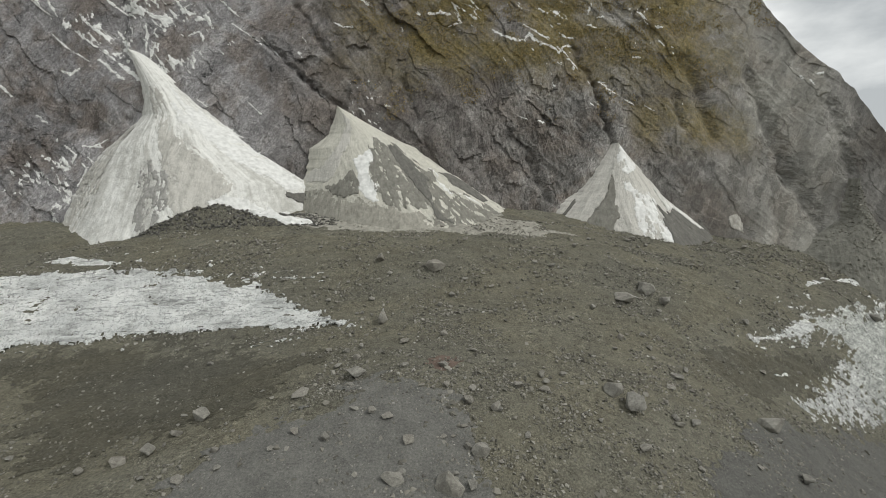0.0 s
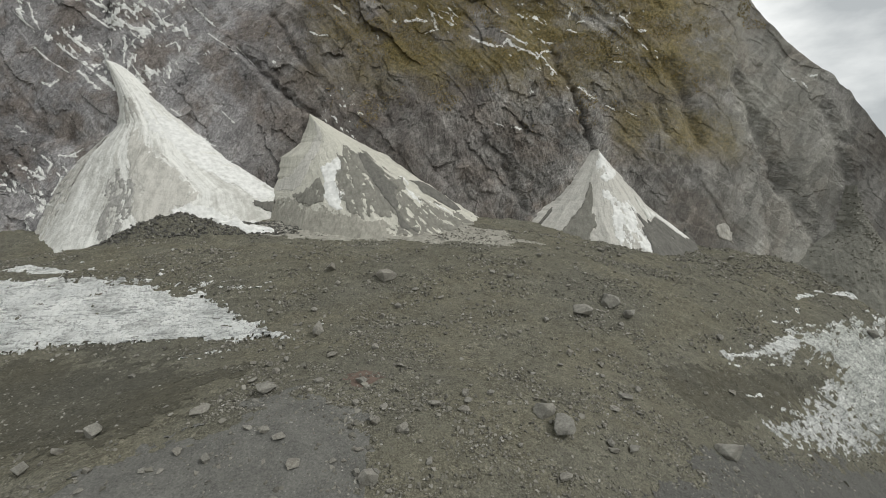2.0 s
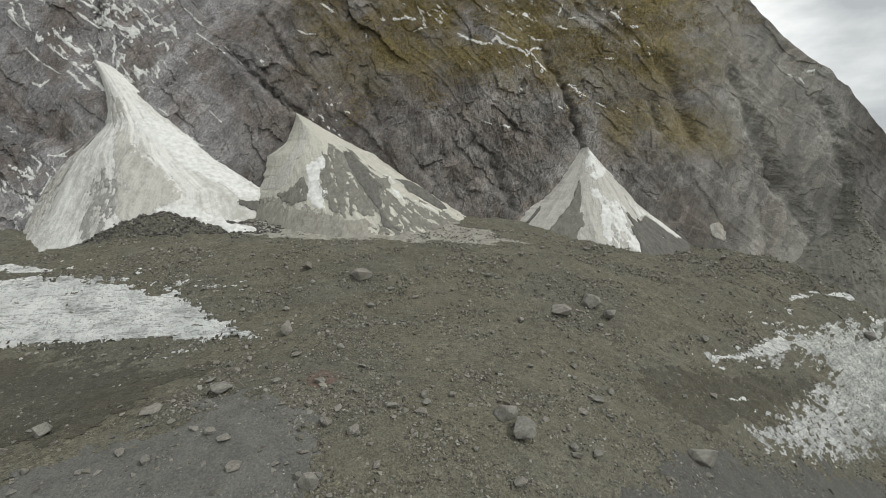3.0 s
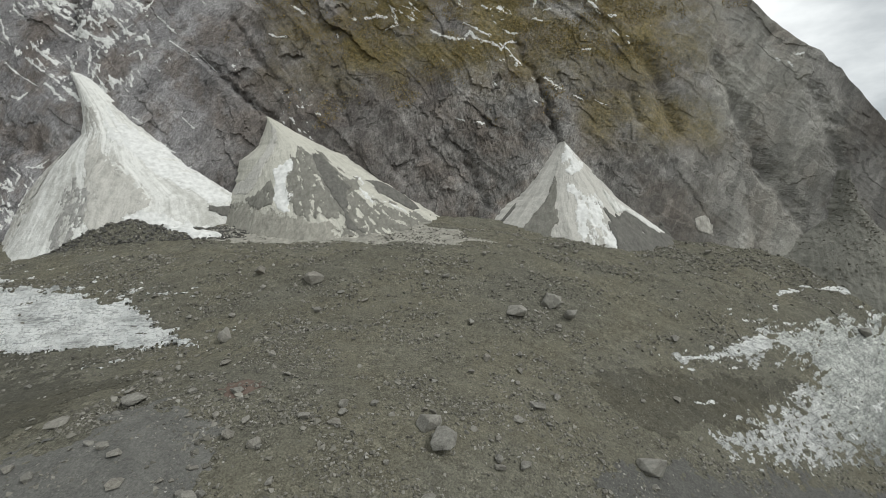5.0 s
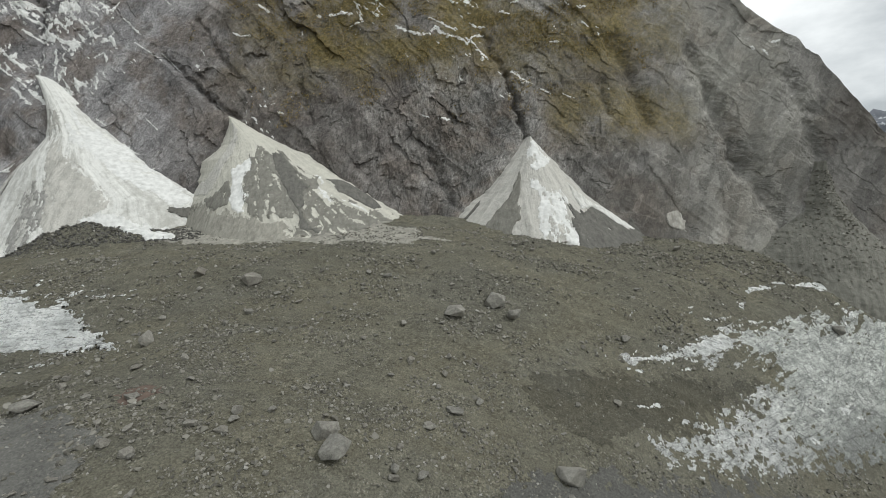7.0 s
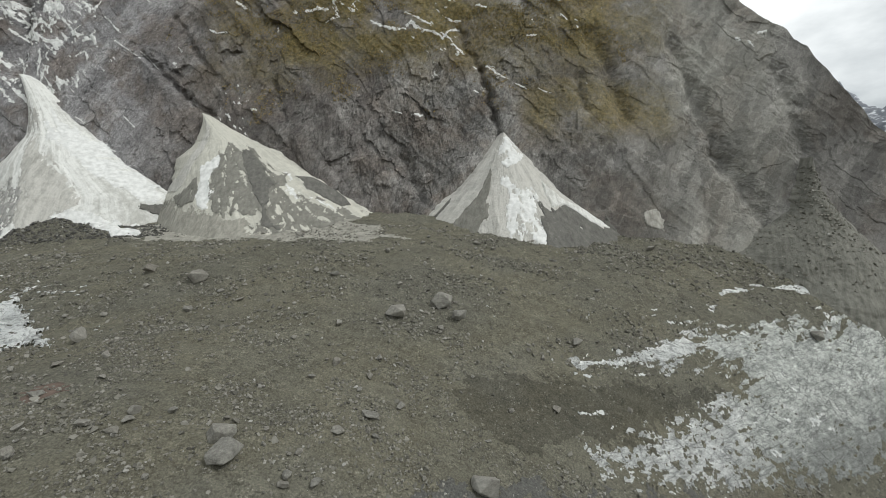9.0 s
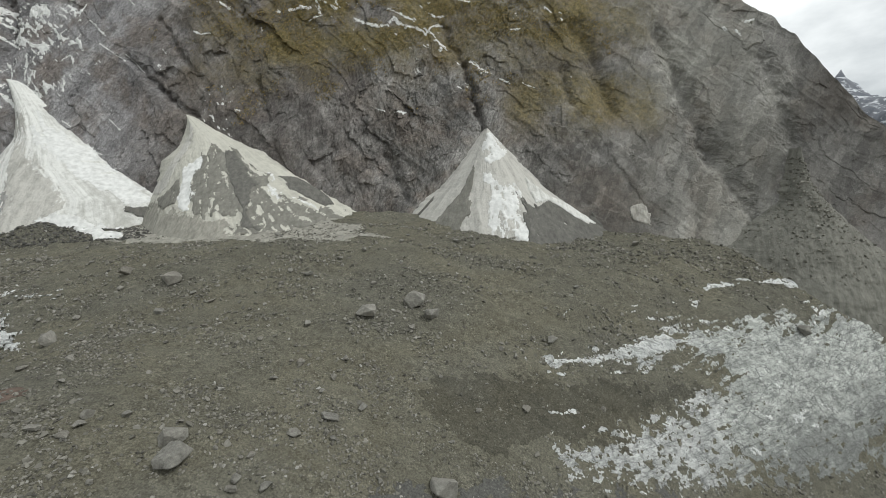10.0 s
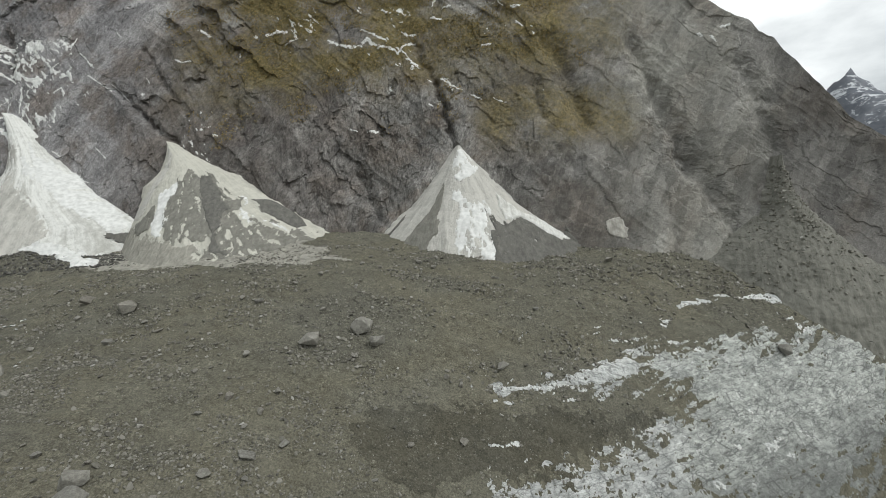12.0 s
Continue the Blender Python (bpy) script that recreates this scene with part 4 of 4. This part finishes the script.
snow_streak(0.5, (90.6, 90.8), (94.2, 88.9))
snow_streak(0.56, (95.9, 90.2), (99.1, 88.3), (102.3, 87))
snow_streak(0.7, (77.4, 126.8), (79.3, 131.8))
snow_streak(0.7, (81.2, 125.5), (85.9, 126.8))
snow_streak(0.7, (75.4, 121.9), (80.4, 121.4))
snow_streak(0.6, (95.1, 109), (98, 109))
snow_streak(0.7, (98.4, 130.1), (103.1, 124.7))
snow_streak(0.9, (105.7, 123), (108.5, 123))
snow_streak(0.5, (106.1, 118.4), (109.6, 115))
snow_streak(0.64, (47.2, 81.8), (50.3, 80.7))
snow_streak(0.8, (53.8, 80.5), (58, 80.3))
snow_streak(0.8, (163.1, 103.8), (165, 102.6))
snow_streak(0.7, (165.8, 103.7), (171.8, 105.6))
snow_streak(0.7, (166.2, 102.8), (167.2, 100.4))
snow_streak(0.9, (-149.8, 84.8), (-145, 81.1), (-140.2, 77.8))
snow_streak(1, (-121.9, 62.8), (-117.8, 59.5), (-119, 54.2), (-123.5, 48.9), (-130.8, 43.6), (-138.5, 36.1))
snow_streak(0.8, (-117.8, 59.5), (-112.7, 54.5), (-114.9, 48.2))
snow_streak(0.7, (-115.8, 63.1), (-106.7, 62.6))
snow_streak(0.6, (-135.1, 73.9), (-127.6, 69.4))
snow_streak(1.1, (-109.1, 101.4), (-114.6, 106.1), (-122, 112.7), (-128.2, 119.9))
snow_streak(1, (-96.6, 98.9), (-96.8, 107.1), (-99.9, 114.4), (-104.3, 121.3))
snow_streak(1.2, (-99, 85.8), (-107.6, 92), (-113.8, 96.5), (-120.8, 101.7))
snow_streak(0.7, (-142.6, 119.1), (-137.3, 115.2), (-132.1, 111.7))
snow_streak(1.1, (-114.3, 120.7), (-107.4, 115.8), (-99.3, 119.6))
snow_streak(0.8, (-133.1, 105.7), (-124.7, 99.3), (-116.7, 95.1))
snow_streak(0.6, (-93, 91.8), (-87.3, 87.7), (-82.2, 83.5))
snow_streak(0.9, (-113.1, 62.4), (-103.6, 67.4), (-108.8, 59.8))
snow_streak(1.7, (-95.5, 95), (-94.2, 101), (-92.6, 106.5))
snow_streak(1.9, (-103, 99), (-106.5, 104.5), (-110, 109))
snow_streak(2.6, (203, 36), (206, 34))


def speckled_snow(name, outline, level, seed, label, slant=0.0):
    p = np.array(outline)

    def mask(a, b):
        s, q = 0.72 * a + 0.69 * b, -0.69 * a + 0.72 * b
        n = 0.55 * fbm(s / 2.6, q / 6.5, 5, seed, 0.62, True) + 0.45 * fbm(s / 1.3, q / 2.6, 4, seed + 4, 0.65) + 0.35 * fbm(a / 13, b / 13, 2, seed + 2)
        return np.minimum((n - level) * 3.0, outline_distance(a, b, outline) * 0.5 + 1.5 * fbm(a / 4, b / 4, 3, seed + 1))
    ob = draped(name, on_cliff, mask, (p[:, 0].min() - 2, p[:, 0].max() + 2, p[:, 1].min() - 2, p[:, 1].max() + 2), 0.2, 0.08, OLD_SNOW)
    return tagged(ob, label, "snow", kind="stuff")


speckled_snow("snow_speckles", [(-124, 133), (-92, 133), (-92, 120), (-98, 115), (-104, 115), (-114, 122)], 0.22, 141, "lace of thin snow over steep grey rock beside the gully")
speckled_snow("snow_speckles", [(-152, 134), (-76, 134), (-72, 104), (-80, 92), (-104, 94), (-140, 116)], 0.40, 151, "scattered small snow flecks on the rock above the largest snow fan")
speckled_snow("snow_speckles", [(-130, 66), (-108, 66), (-108, 58), (-124, 30), (-150, 30), (-150, 42)], 0.40, 161, "thin snow flecks on the rock foot beside the snow fan")
speckled_snow("snow_speckles", [(-72, 104), (-40, 112), (10, 84), (0, 70), (-60, 84)], 0.62, 171, "few small snow flecks on diagonal rock beds")
speckled_snow("snow_speckles", [(0, 134), (130, 134), (120, 90), (80, 88), (30, 104)], 0.60, 181, "small snow flecks between dry grass on the ledges")
scar = draped("pale_scar", on_cliff, lambda a, b: outline_distance(a, b, [(131, 46), (136, 47.5), (138, 44), (137, 40), (133, 41), (130.6, 43)]) + 1.6 * fbm(a / 1.5, b / 2.5, 4, 191, 0.62), (127, 141, 37, 51), 0.26, 0.3, PALE_ROCK)
tagged(scar, "pale fresh scar of broken rock at the cliff foot", "rock scar")


# ---- bare ice ----
DARK_SLOPE = [(-82.4, 98.8), (-73.5, 101.9), (-49.2, 100.0), (-22, 92), (-15, 84), (-13, 75), (-18.8, 68.9), (-27.9, 64.7), (-40.2, 60.2), (-51.4, 61.2)]
DARK_HOLLOW = [(69.8, 94.5), (88.7, 98.5), (107.2, 104.0), (128.0, 108.0), (124.0, 103.6), (109.1, 94.7), (98.5, 88.2), (77.9, 81.4), (68.5, 85.0)]
ICE_LEFT = [(-150, 129), (-104, 125.5), (-91, 126.5), (-75, 124.5), (-59, 121), (-43, 116), (-32, 111.5), (-24, 106), (-12, 97.5), (-7, 94), (-17, 96), (-31, 99.5), (-46, 101), (-62, 102.5), (-76, 102.5), (-85, 102), (-150, 92)]
ICE_RIGHT = [(94, 102), (104, 105), (115, 111), (125, 116), (140, 123.5), (157, 130), (176, 135.5), (184, 136), (190, 131), (181, 117.5), (164, 107), (149, 100), (135, 96), (118, 90), (104, 86), (92, 84), (92, 86), (104, 93.5), (120, 101.5), (131, 108.5), (134, 112.5), (121, 109.5), (107, 106)]


def on_ice(relief, seed):
    def place(a, b, lift):
        inner = np.clip((lift - 0.1) * 3, 0, 1)
        waves = fbm(a / 5 + 0.3 * b, b / 1.4, 4, seed, 0.6, True)
        return a, b, ground_z(a, b) + lift * 0.6 + relief * waves * inner
    return place


def turned(a, b, degrees):
    c, s = math.cos(radians(degrees)), math.sin(radians(degrees))
    return c * a + s * b, c * b - s * a


def ice_field(poly, seed, material, soften, rough, holes, relief, label, thick=0.3, along=5.0, across=1.3, hole_along=5.0, hole_across=2.4, crumbly=0.0, solid=0.0, turn=0.0):
    """solid: how fast the gaps in the ice close away from its margin. turn: degrees by which its grain turns from the x axis."""
    grain = 2.6 if turn else 1.0

    def mask(a, b):
        d = outline_distance(a, b, poly)
        far_down = b
        a, b = turned(a, b, turn)
        lower = crumbly * np.clip((108 - far_down) / 8, 0, 1)
        m = d * soften + rough * (fbm(a / along, b / across, 6, seed, 0.74) * (1 - lower) + 0.9 * fbm(a / (1.1 * grain), b / 1.1, 5, seed + 8, 0.78) * lower) + 0.4 * rough * fbm(a / (0.8 * grain), b / 0.7, 3, seed + 2, 0.65)
        stretched = fbm(a / hole_along, b / hole_across, 5, seed + 5, 0.75)
        crumbs = fbm(a / (0.6 * grain), b / 0.6, 3, seed + 7, 0.75)
        return np.minimum(m, holes + solid * np.maximum(d, 0) + 1.6 * (stretched * (1 - lower) + crumbs * lower))
    p = np.array(poly)
    ob = draped("bare_ice", on_ice(relief, seed + 9), mask, (p[:, 0].min() - 6, p[:, 0].max() + 3, p[:, 1].min() - 5, p[:, 1].max() + 5), 0.25, thick, material, rest=("ice_fragments", "small scattered pieces of white ice among the rubble", "ice"))
    return tagged(ob, label, "glacier ice", kind="structure")


ice_field(ICE_LEFT, 101, ICE, 0.9, 3.4, 0.62, 0.95, "white crevassed glacier ice showing through the rubble")
ice_field(ICE_RIGHT, 111, ICE_GREY, 0.5, 3.0, 0.16, 0.4, "grey-white glacier ice speckled with dark debris", 0.12, 5.5, 1.1, 5.5, 0.9, 1.0, 0.075, 28.0)
tongue_line = [(93.5, 102.2), (104, 105), (113, 109.5), (123, 113.5)]
finger = draped("bare_ice", on_ice(0.2, 227), lambda a, b: np.clip((a - 92) / 18, 0.1, 1.3) - np.min([segment(a, b, *p, *q)[0] for p, q in zip(tongue_line[:-1], tongue_line[1:])], 0) + 1.1 * fbm(a / 2.6, b / 1.0, 5, 227, 0.7), (88, 128, 98, 118), 0.22, 0.2, ICE, single=True, rest=("ice_fragments", "small broken pieces of white ice", "ice"))
tagged(finger, "narrow white finger of ice reaching into the rubble", "glacier ice", kind="structure")
upper_strip = [(-97, 133), (-92, 134.6), (-78, 129.8), (-74, 127.2), (-85, 129)]
ledge = draped("bare_ice", on_ice(0.2, 225), lambda a, b: outline_distance(a, b, upper_strip) * 0.6 + 0.9 * fbm(a / 3, b / 1.0, 5, 225, 0.7), (-100, -70, 125, 137), 0.25, 0.25, ICE)
tagged(ledge, "narrow strip of ice above the larger ice field", "glacier ice", kind="structure")


def ice_slivers(outline, level, seed, label, turn=0.0):
    p = np.array(outline)

    def mask(a, b):
        inside = outline_distance(a, b, outline)
        p, q = turned(a, b, turn)
        n = fbm(p / 3.6 + 0.15 * q, q / 0.8, 4, seed, 0.68) + 0.35 * fbm(a / 12, b / 6, 3, seed + 3)
        return np.minimum((n - level) * 2.2, inside * 0.4)
    ob = draped("ice_slivers", on_ice(0.2, seed), mask, (p[:, 0].min(), p[:, 0].max(), p[:, 1].min(), p[:, 1].max()), 0.3, 0.3, ICE)
    return tagged(ob, label, "ice", kind="stuff")


ice_slivers([(-120, 136), (-70, 134), (-10, 112), (6, 96), (-20, 90), (-60, 98), (-120, 96)], 0.46, 201, "thin slivers of ice in the rubble round the ice field")
ice_slivers([(74, 112), (110, 118), (150, 134), (176, 140), (180, 120), (140, 100), (100, 82), (88, 92)], 0.42, 211, "thin slivers of ice in the rubble beside the glacier", 22.0)
strip = draped("bare_ice", on_ice(0.2, 221), lambda a, b: 0.5 - np.minimum(segment(a, b, 141, 133, 156, 139.5)[0], segment(a, b, 156, 139.5, 174, 141)[0]) + 1.3 * fbm(a / 4, b / 1.2, 4, 221, 0.6), (136, 180, 128, 146), 0.3, 0.3, ICE)
tagged(strip, "narrow strip of white ice in the rubble", "glacier ice", kind="structure")


def silt(outline, seed, label, material=SILT, rough=5.0, name="silt_patch", lift=0.1):
    p = np.array(outline)
    ob = draped(name, on_ground, lambda a, b: outline_distance(a, b, outline) * 0.5 + rough * fbm(a / 8, b / 6, 7, seed, 0.8) - 0.5, (p[:, 0].min() - 4, p[:, 0].max() + 4, p[:, 1].min() - 4, p[:, 1].max() + 4), 0.4, lift, material, single=True)
    return tagged(ob, label, "gravel", kind="structure")


silt(DARK_SLOPE, 321, "dark gravel on the slope below the ice", DARK_DEBRIS, 9.0, "moist_debris", 0.05)
silt(DARK_HOLLOW, 331, "dark gravel in the hollow beside the glacier ice", DARK_DEBRIS, 3.5, "moist_debris", 0.05)
silt([(-11.6, 66.8), (-5.3, 72.9), (0.3, 75.1), (7.7, 69.3), (12, 60.1), (14, 46), (-30, 46), (-27.9, 63)], 231, "smooth grey silt and fine gravel on the near slope")
silt([(40, 50), (47.5, 61.7), (83.6, 80.1), (92, 82), (104, 84), (118, 87.5), (135, 93), (150, 97), (165, 97), (150, 50)], 241, "dark grey silt at the glacier edge", SILT_DARK, 5.0, "silt_patch", 0.1)

silt([(4, 74.5), (5.5, 78.5), (10.5, 79), (13, 75.5), (9, 72.5)], 245, "rust-red stained gravel on the near slope", RUSTY, 1.6, "red_gravel", 0.06)


# ---- the far mountain ----
mx, my = np.meshgrid(np.linspace(150, 800, 150), np.linspace(230, 800, 130), indexing="ij")
mz = 122 - 0.62 * np.hypot((mx - 366) * 0.8, (my - 376) * 0.95) + 30 * fbm(mx / 48, my / 48, 6, 251, 0.55, True)
far = mesh_object("far_mountain", np.stack([mx, my, mz], -1).reshape(-1, 3), sheet_faces(150, 130), FAR_ROCK)
tagged(far, "distant dark mountain dusted with snow", "mountain", kind="structure")


# ---- boulders and stones ----
def hull(seed, points, flat):
    """An angular stone: the hull of scattered points, one metre across."""
    rng = np.random.RandomState(seed)
    bm = bmesh.new()
    v = rng.normal(size=(points, 3))
    v /= np.linalg.norm(v, axis=1)[:, None]
    v *= rng.uniform(0.75, 1.0, (points, 1)) * np.array([0.55, 0.42 + 0.1 * rng.rand(), flat])
    for p in v:
        bm.verts.new(p)
    res = bmesh.ops.convex_hull(bm, input=bm.verts)
    loose = [g for g in res["geom_interior"] if isinstance(g, bmesh.types.BMVert)]
    bmesh.ops.delete(bm, geom=loose, context="VERTS")
    return bm


def boulder_mesh(seed):
    bm = hull(seed, 15, 0.42)
    bmesh.ops.bevel(bm, geom=list(bm.edges), offset=0.018, segments=1, affect="EDGES")
    bmesh.ops.triangulate(bm, faces=list(bm.faces))
    bmesh.ops.subdivide_edges(bm, edges=[e for e in bm.edges if e.calc_length() > 0.25], cuts=1)
    for v in bm.verts:
        v.co += v.co.normalized() * 0.03 * noise.noise(v.co * 5 + Vector((seed, 0, 0)))
    me = bpy.data.meshes.new("boulder")
    bm.to_mesh(me)
    bm.free()
    me.materials.append(BOULDER)
    return me


BOULDERS = [boulder_mesh(300 + n) for n in range(12)]


def boulder(x, y, size, n, label="angular grey boulder half sunk in the rubble"):
    ob = new("boulder", BOULDERS[n % len(BOULDERS)])
    z = float(ground_z(np.array([x]), np.array([y]))[0])
    ob.matrix_world = pose(x, y, z + 0.2 * size, 12 * math.sin(n * 2.1), 12 * math.cos(n * 1.7), n * 77) @ Matrix.Diagonal((size * (1.0 + 0.3 * math.sin(n * 1.3)), size, size * (0.85 + 0.25 * math.cos(n * 2.3)), 1))
    return tagged(ob, label, "boulder", "boulders on the debris")


NEAR_BOULDERS = [(7.4, 50.8, 4.0), (10.2, 50.9, 1.8), (0.4, 52.1, 3.0), (12.2, 55.2, 3.3), (-26.1, 55.8, 2.2), (-21.6, 56.3, 1.2), (-8.8, 59.3, 1.8), (38.5, 59.9, 2.1), (-36.2, 61.1, 2.5), (-41.2, 61.2, 1.7), (-13.4, 61.9, 1.7), (-32.8, 61.9, 2.4), (-0.4, 62.0, 1.9), (32.9, 63.5, 1.2), (16.0, 63.6, 2.4), (71.1, 63.9, 3.3), (-30.5, 64.7, 1.8), (11.9, 65.1, 2.1), (40.6, 67.2, 6.2), (48.2, 67.2, 1.7), (13.1, 68.0, 1.4), (25.3, 68.3, 1.8), (8.8, 68.5, 1.5), (20.9, 68.8, 2.4), (38.5, 70.0, 4.3), (-28.8, 69.0, 3.2), (-14.5, 70.1, 2.9), (26.0, 71.5, 2.1), (43.5, 72.4, 1.1)]
FAR_BOULDERS = [(30.2, 73.0, 1.7), (73.8, 73.9, 4.8), (-6.0, 74.0, 3.7), (9.0, 74.6, 2.4), (56.6, 76.7, 1.4), (15.2, 78.9, 1.4), (56.5, 79.0, 2.3), (60.6, 82.4, 1.7), (39.8, 92.7, 1.5), (-2.1, 94.4, 4.2), (46.7, 97.5, 1.9), (54.6, 99.3, 1.4), (66.4, 101.6, 1.7), (36.1, 103.0, 1.5), (-5.0, 103.7, 1.9), (57.2, 102.6, 4.8), (95.2, 106.2, 2.9), (66.3, 108.0, 5.8), (70.2, 105.2, 4.8), (-11.1, 110.7, 1.5), (10.6, 112.2, 4.5), (-3.5, 116.6, 4.2), (163.2, 128.0, 4.8), (-38.8, 129.7, 2.2), (60.6, 131.8, 1.8), (189.0, 137.0, 4.0), (183.2, 137.2, 3.2), (112.7, 138.2, 2.0), (132.7, 144.2, 2.5), (128.1, 146.8, 2.9)]
for n, (x, y, size) in enumerate(NEAR_BOULDERS + FAR_BOULDERS):
    words = "large angular" if size > 3.5 else "small angular" if size < 1.6 else "angular"
    boulder(x, y, size, n, words + " grey-brown boulder half sunk in the rubble")
rng = np.random.RandomState(7)
made = 0
while made < 290:
    x, y = rng.uniform(-60, 130), rng.uniform(52, 150)
    inside_ice = max(float(outline_distance(np.array([x]), np.array([y]), poly)[0]) for poly in (ICE_LEFT, ICE_RIGHT))
    if inside_ice > -1 or vnoise(x / 14, y / 10, 0, 7) < rng.uniform(-0.7, 0.5):
        continue
    boulder(x, y, 0.75 + 1.25 * rng.rand() ** 2.5, made + 60, "small angular grey boulder lying on the rubble")
    made += 1


def stones(name, count, small, large, region, seed, label, material=None, gather=0.3, spots=None):
    """Many loose stones joined into one mesh."""
    rng = np.random.RandomState(seed)
    kinds = []
    for k in range(9):
        bm = hull(400 + k, 9, 0.42)
        bmesh.ops.triangulate(bm, faces=list(bm.faces))
        bm.verts.ensure_lookup_table()
        bm.verts.index_update()
        kinds.append((np.array([v.co for v in bm.verts]), np.array([[v.index for v in f.verts] for f in bm.faces])))
        bm.free()
    x0, x1, y0, y1 = region
    x, y = rng.uniform(x0, x1, count * 12), rng.uniform(y0, y1, count * 12)
    crowd = fbm(x / 9, y / 5, 5, seed, 0.7)
    ice = np.maximum(outline_distance(x, y, ICE_LEFT), outline_distance(x, y, ICE_RIGHT))
    ok = (crowd > rng.uniform(-gather + 0.2, gather + 0.3, len(x))) & ((ice < 0) | (rng.rand(len(x)) < 0.06)) & ((np.maximum(outline_distance(x, y, DARK_SLOPE), outline_distance(x, y, DARK_HOLLOW)) < 0) | (rng.rand(len(x)) < 0.25))
    x, y = x[ok][:count], y[ok][:count]
    size = small + (large - small) * rng.rand(len(x)) ** 4.0
    z = ground_z(x, y)
    if spots is not None:
        x, y, z = spots
        size = small + (large - small) * rng.rand(len(x)) ** 4.0
    verts, faces, total = [], [], 0
    for k, (pv, pf) in enumerate(kinds):
        pick = np.arange(k, len(x), 9)
        a, t = rng.uniform(0, 6.28, len(pick)), rng.uniform(-1.0, 1.0, len(pick))
        ca, sa, ct, st = np.cos(a), np.sin(a), np.cos(t), np.sin(t)
        turn = np.stack([np.stack([ca, -sa * ct, sa * st], -1), np.stack([sa, ca * ct, -ca * st], -1), np.stack([0 * a, st, ct], -1)], 1)
        body = np.einsum("nij,vj->nvi", turn, pv) * size[pick][:, None, None]
        body = body + np.stack([x[pick], y[pick], z[pick] + 0.12 * size[pick]], -1)[:, None, :]
        verts.append(body.reshape(-1, 3))
        faces.append((pf[None] + (np.arange(len(pick)) * len(pv))[:, None, None]).reshape(-1, 3) + total)
        total += len(pick) * len(pv)
    ob = mesh_object(name, np.concatenate(verts), np.concatenate(faces), material or STONE, smooth=False)
    return tagged(ob, label, "stones", kind="stuff")


stones("loose_stones", 36000, 0.10, 0.75, (-70, 135, 48, 92), 261, "loose angular grey-brown stones strewn over the near slope")
stones("loose_stones", 27000, 0.2, 1.1, (-110, 190, 90, 150), 271, "loose angular stones strewn over the middle of the debris")
stones("loose_stones", 1500, 0.35, 1.3, (-60, 130, 48, 128), 265, "scattered light grey stones and small blocks on the rubble", None, 0.45)
stones("loose_stones", 550, 0.45, 1.4, (-10, 40, 50, 82), 267, "light grey angular blocks gathered on the near slope", None, 0.35)
stones("rubble", 1500, 0.5, 2.4, (184, 214, 134, 152), 295, "dark coarse rubble heaped at the cliff foot beside the glacier", RUBBLE, 0.6)
stones("rubble", 3800, 0.35, 1.6, (-82, -18, 141, 156), 281, "dark blocky rubble, darkened further for shade, at the foot of the largest snow fan", RUBBLE, 0.9)
stones("rubble", 4500, 0.3, 1.5, (100, 215, 130, 162), 291, "grey rubble along the foot of the cliff", None, 0.6)


rng = np.random.RandomState(17)
sz = rng.uniform(24, 60, 1600)
sl, sr = cone_edges(CONES["scree"], sz)
sx = sl + (sr - sl) * rng.uniform(0.04, 0.96, len(sz))
blocks = stones("loose_rubble", 1600, 0.25, 1.3, (0, 1, 0, 1), 341, "loose blocks on the scree", None, 0.5, (sx, cone_y(CONES["scree"], sx, sz), sz))
blocks.parent = scree
del blocks["category"]


# ---- dry grass ----
def tussocks(count, seed):
    rng = np.random.RandomState(seed)
    x, z = rng.uniform(-45, 170, count * 12), rng.uniform(76, 140, count * 12)
    n = fbm(x / 14, z / 9, 5, 301, 0.6) + 0.012 * (z - 100) - 0.45 * np.clip((np.abs(x - 55) - 55) / 35, 0, 1)
    ok = (n > 0.12) & (z < skyline(x) - 2)
    x, z = x[ok][:count], z[ok][:count]
    y = cliff_y(x, z)
    k = len(x)
    size = rng.uniform(0.15, 0.4, k)
    verts, faces = np.zeros((k, 7, 3)), np.zeros((k, 6, 3), np.int64)
    for j in range(6):
        a = j * 1.047 + rng.uniform(0, 0.6, k)
        verts[:, j] = np.stack([x + np.cos(a) * size * 0.6, y + np.sin(a) * size * 0.6 - 0.15, z - 0.12 + 0 * x], -1)
        faces[:, j] = np.stack([np.full(k, j), np.full(k, (j + 1) % 6), np.full(k, 6)], -1)
    verts[:, 6] = np.stack([x + rng.uniform(-0.2, 0.2, k), y - 0.35 * size, z + size * 0.75], -1)
    faces = faces + (np.arange(k) * 7)[:, None, None]
    ob = mesh_object("dry_tussock", verts.reshape(-1, 3), faces.reshape(-1, 3), GRASS, smooth=False)
    return tagged(ob, "dry ochre tussock grass on the upper ledges of the cliff", "grass", kind="stuff")


tussocks(14000, 311)
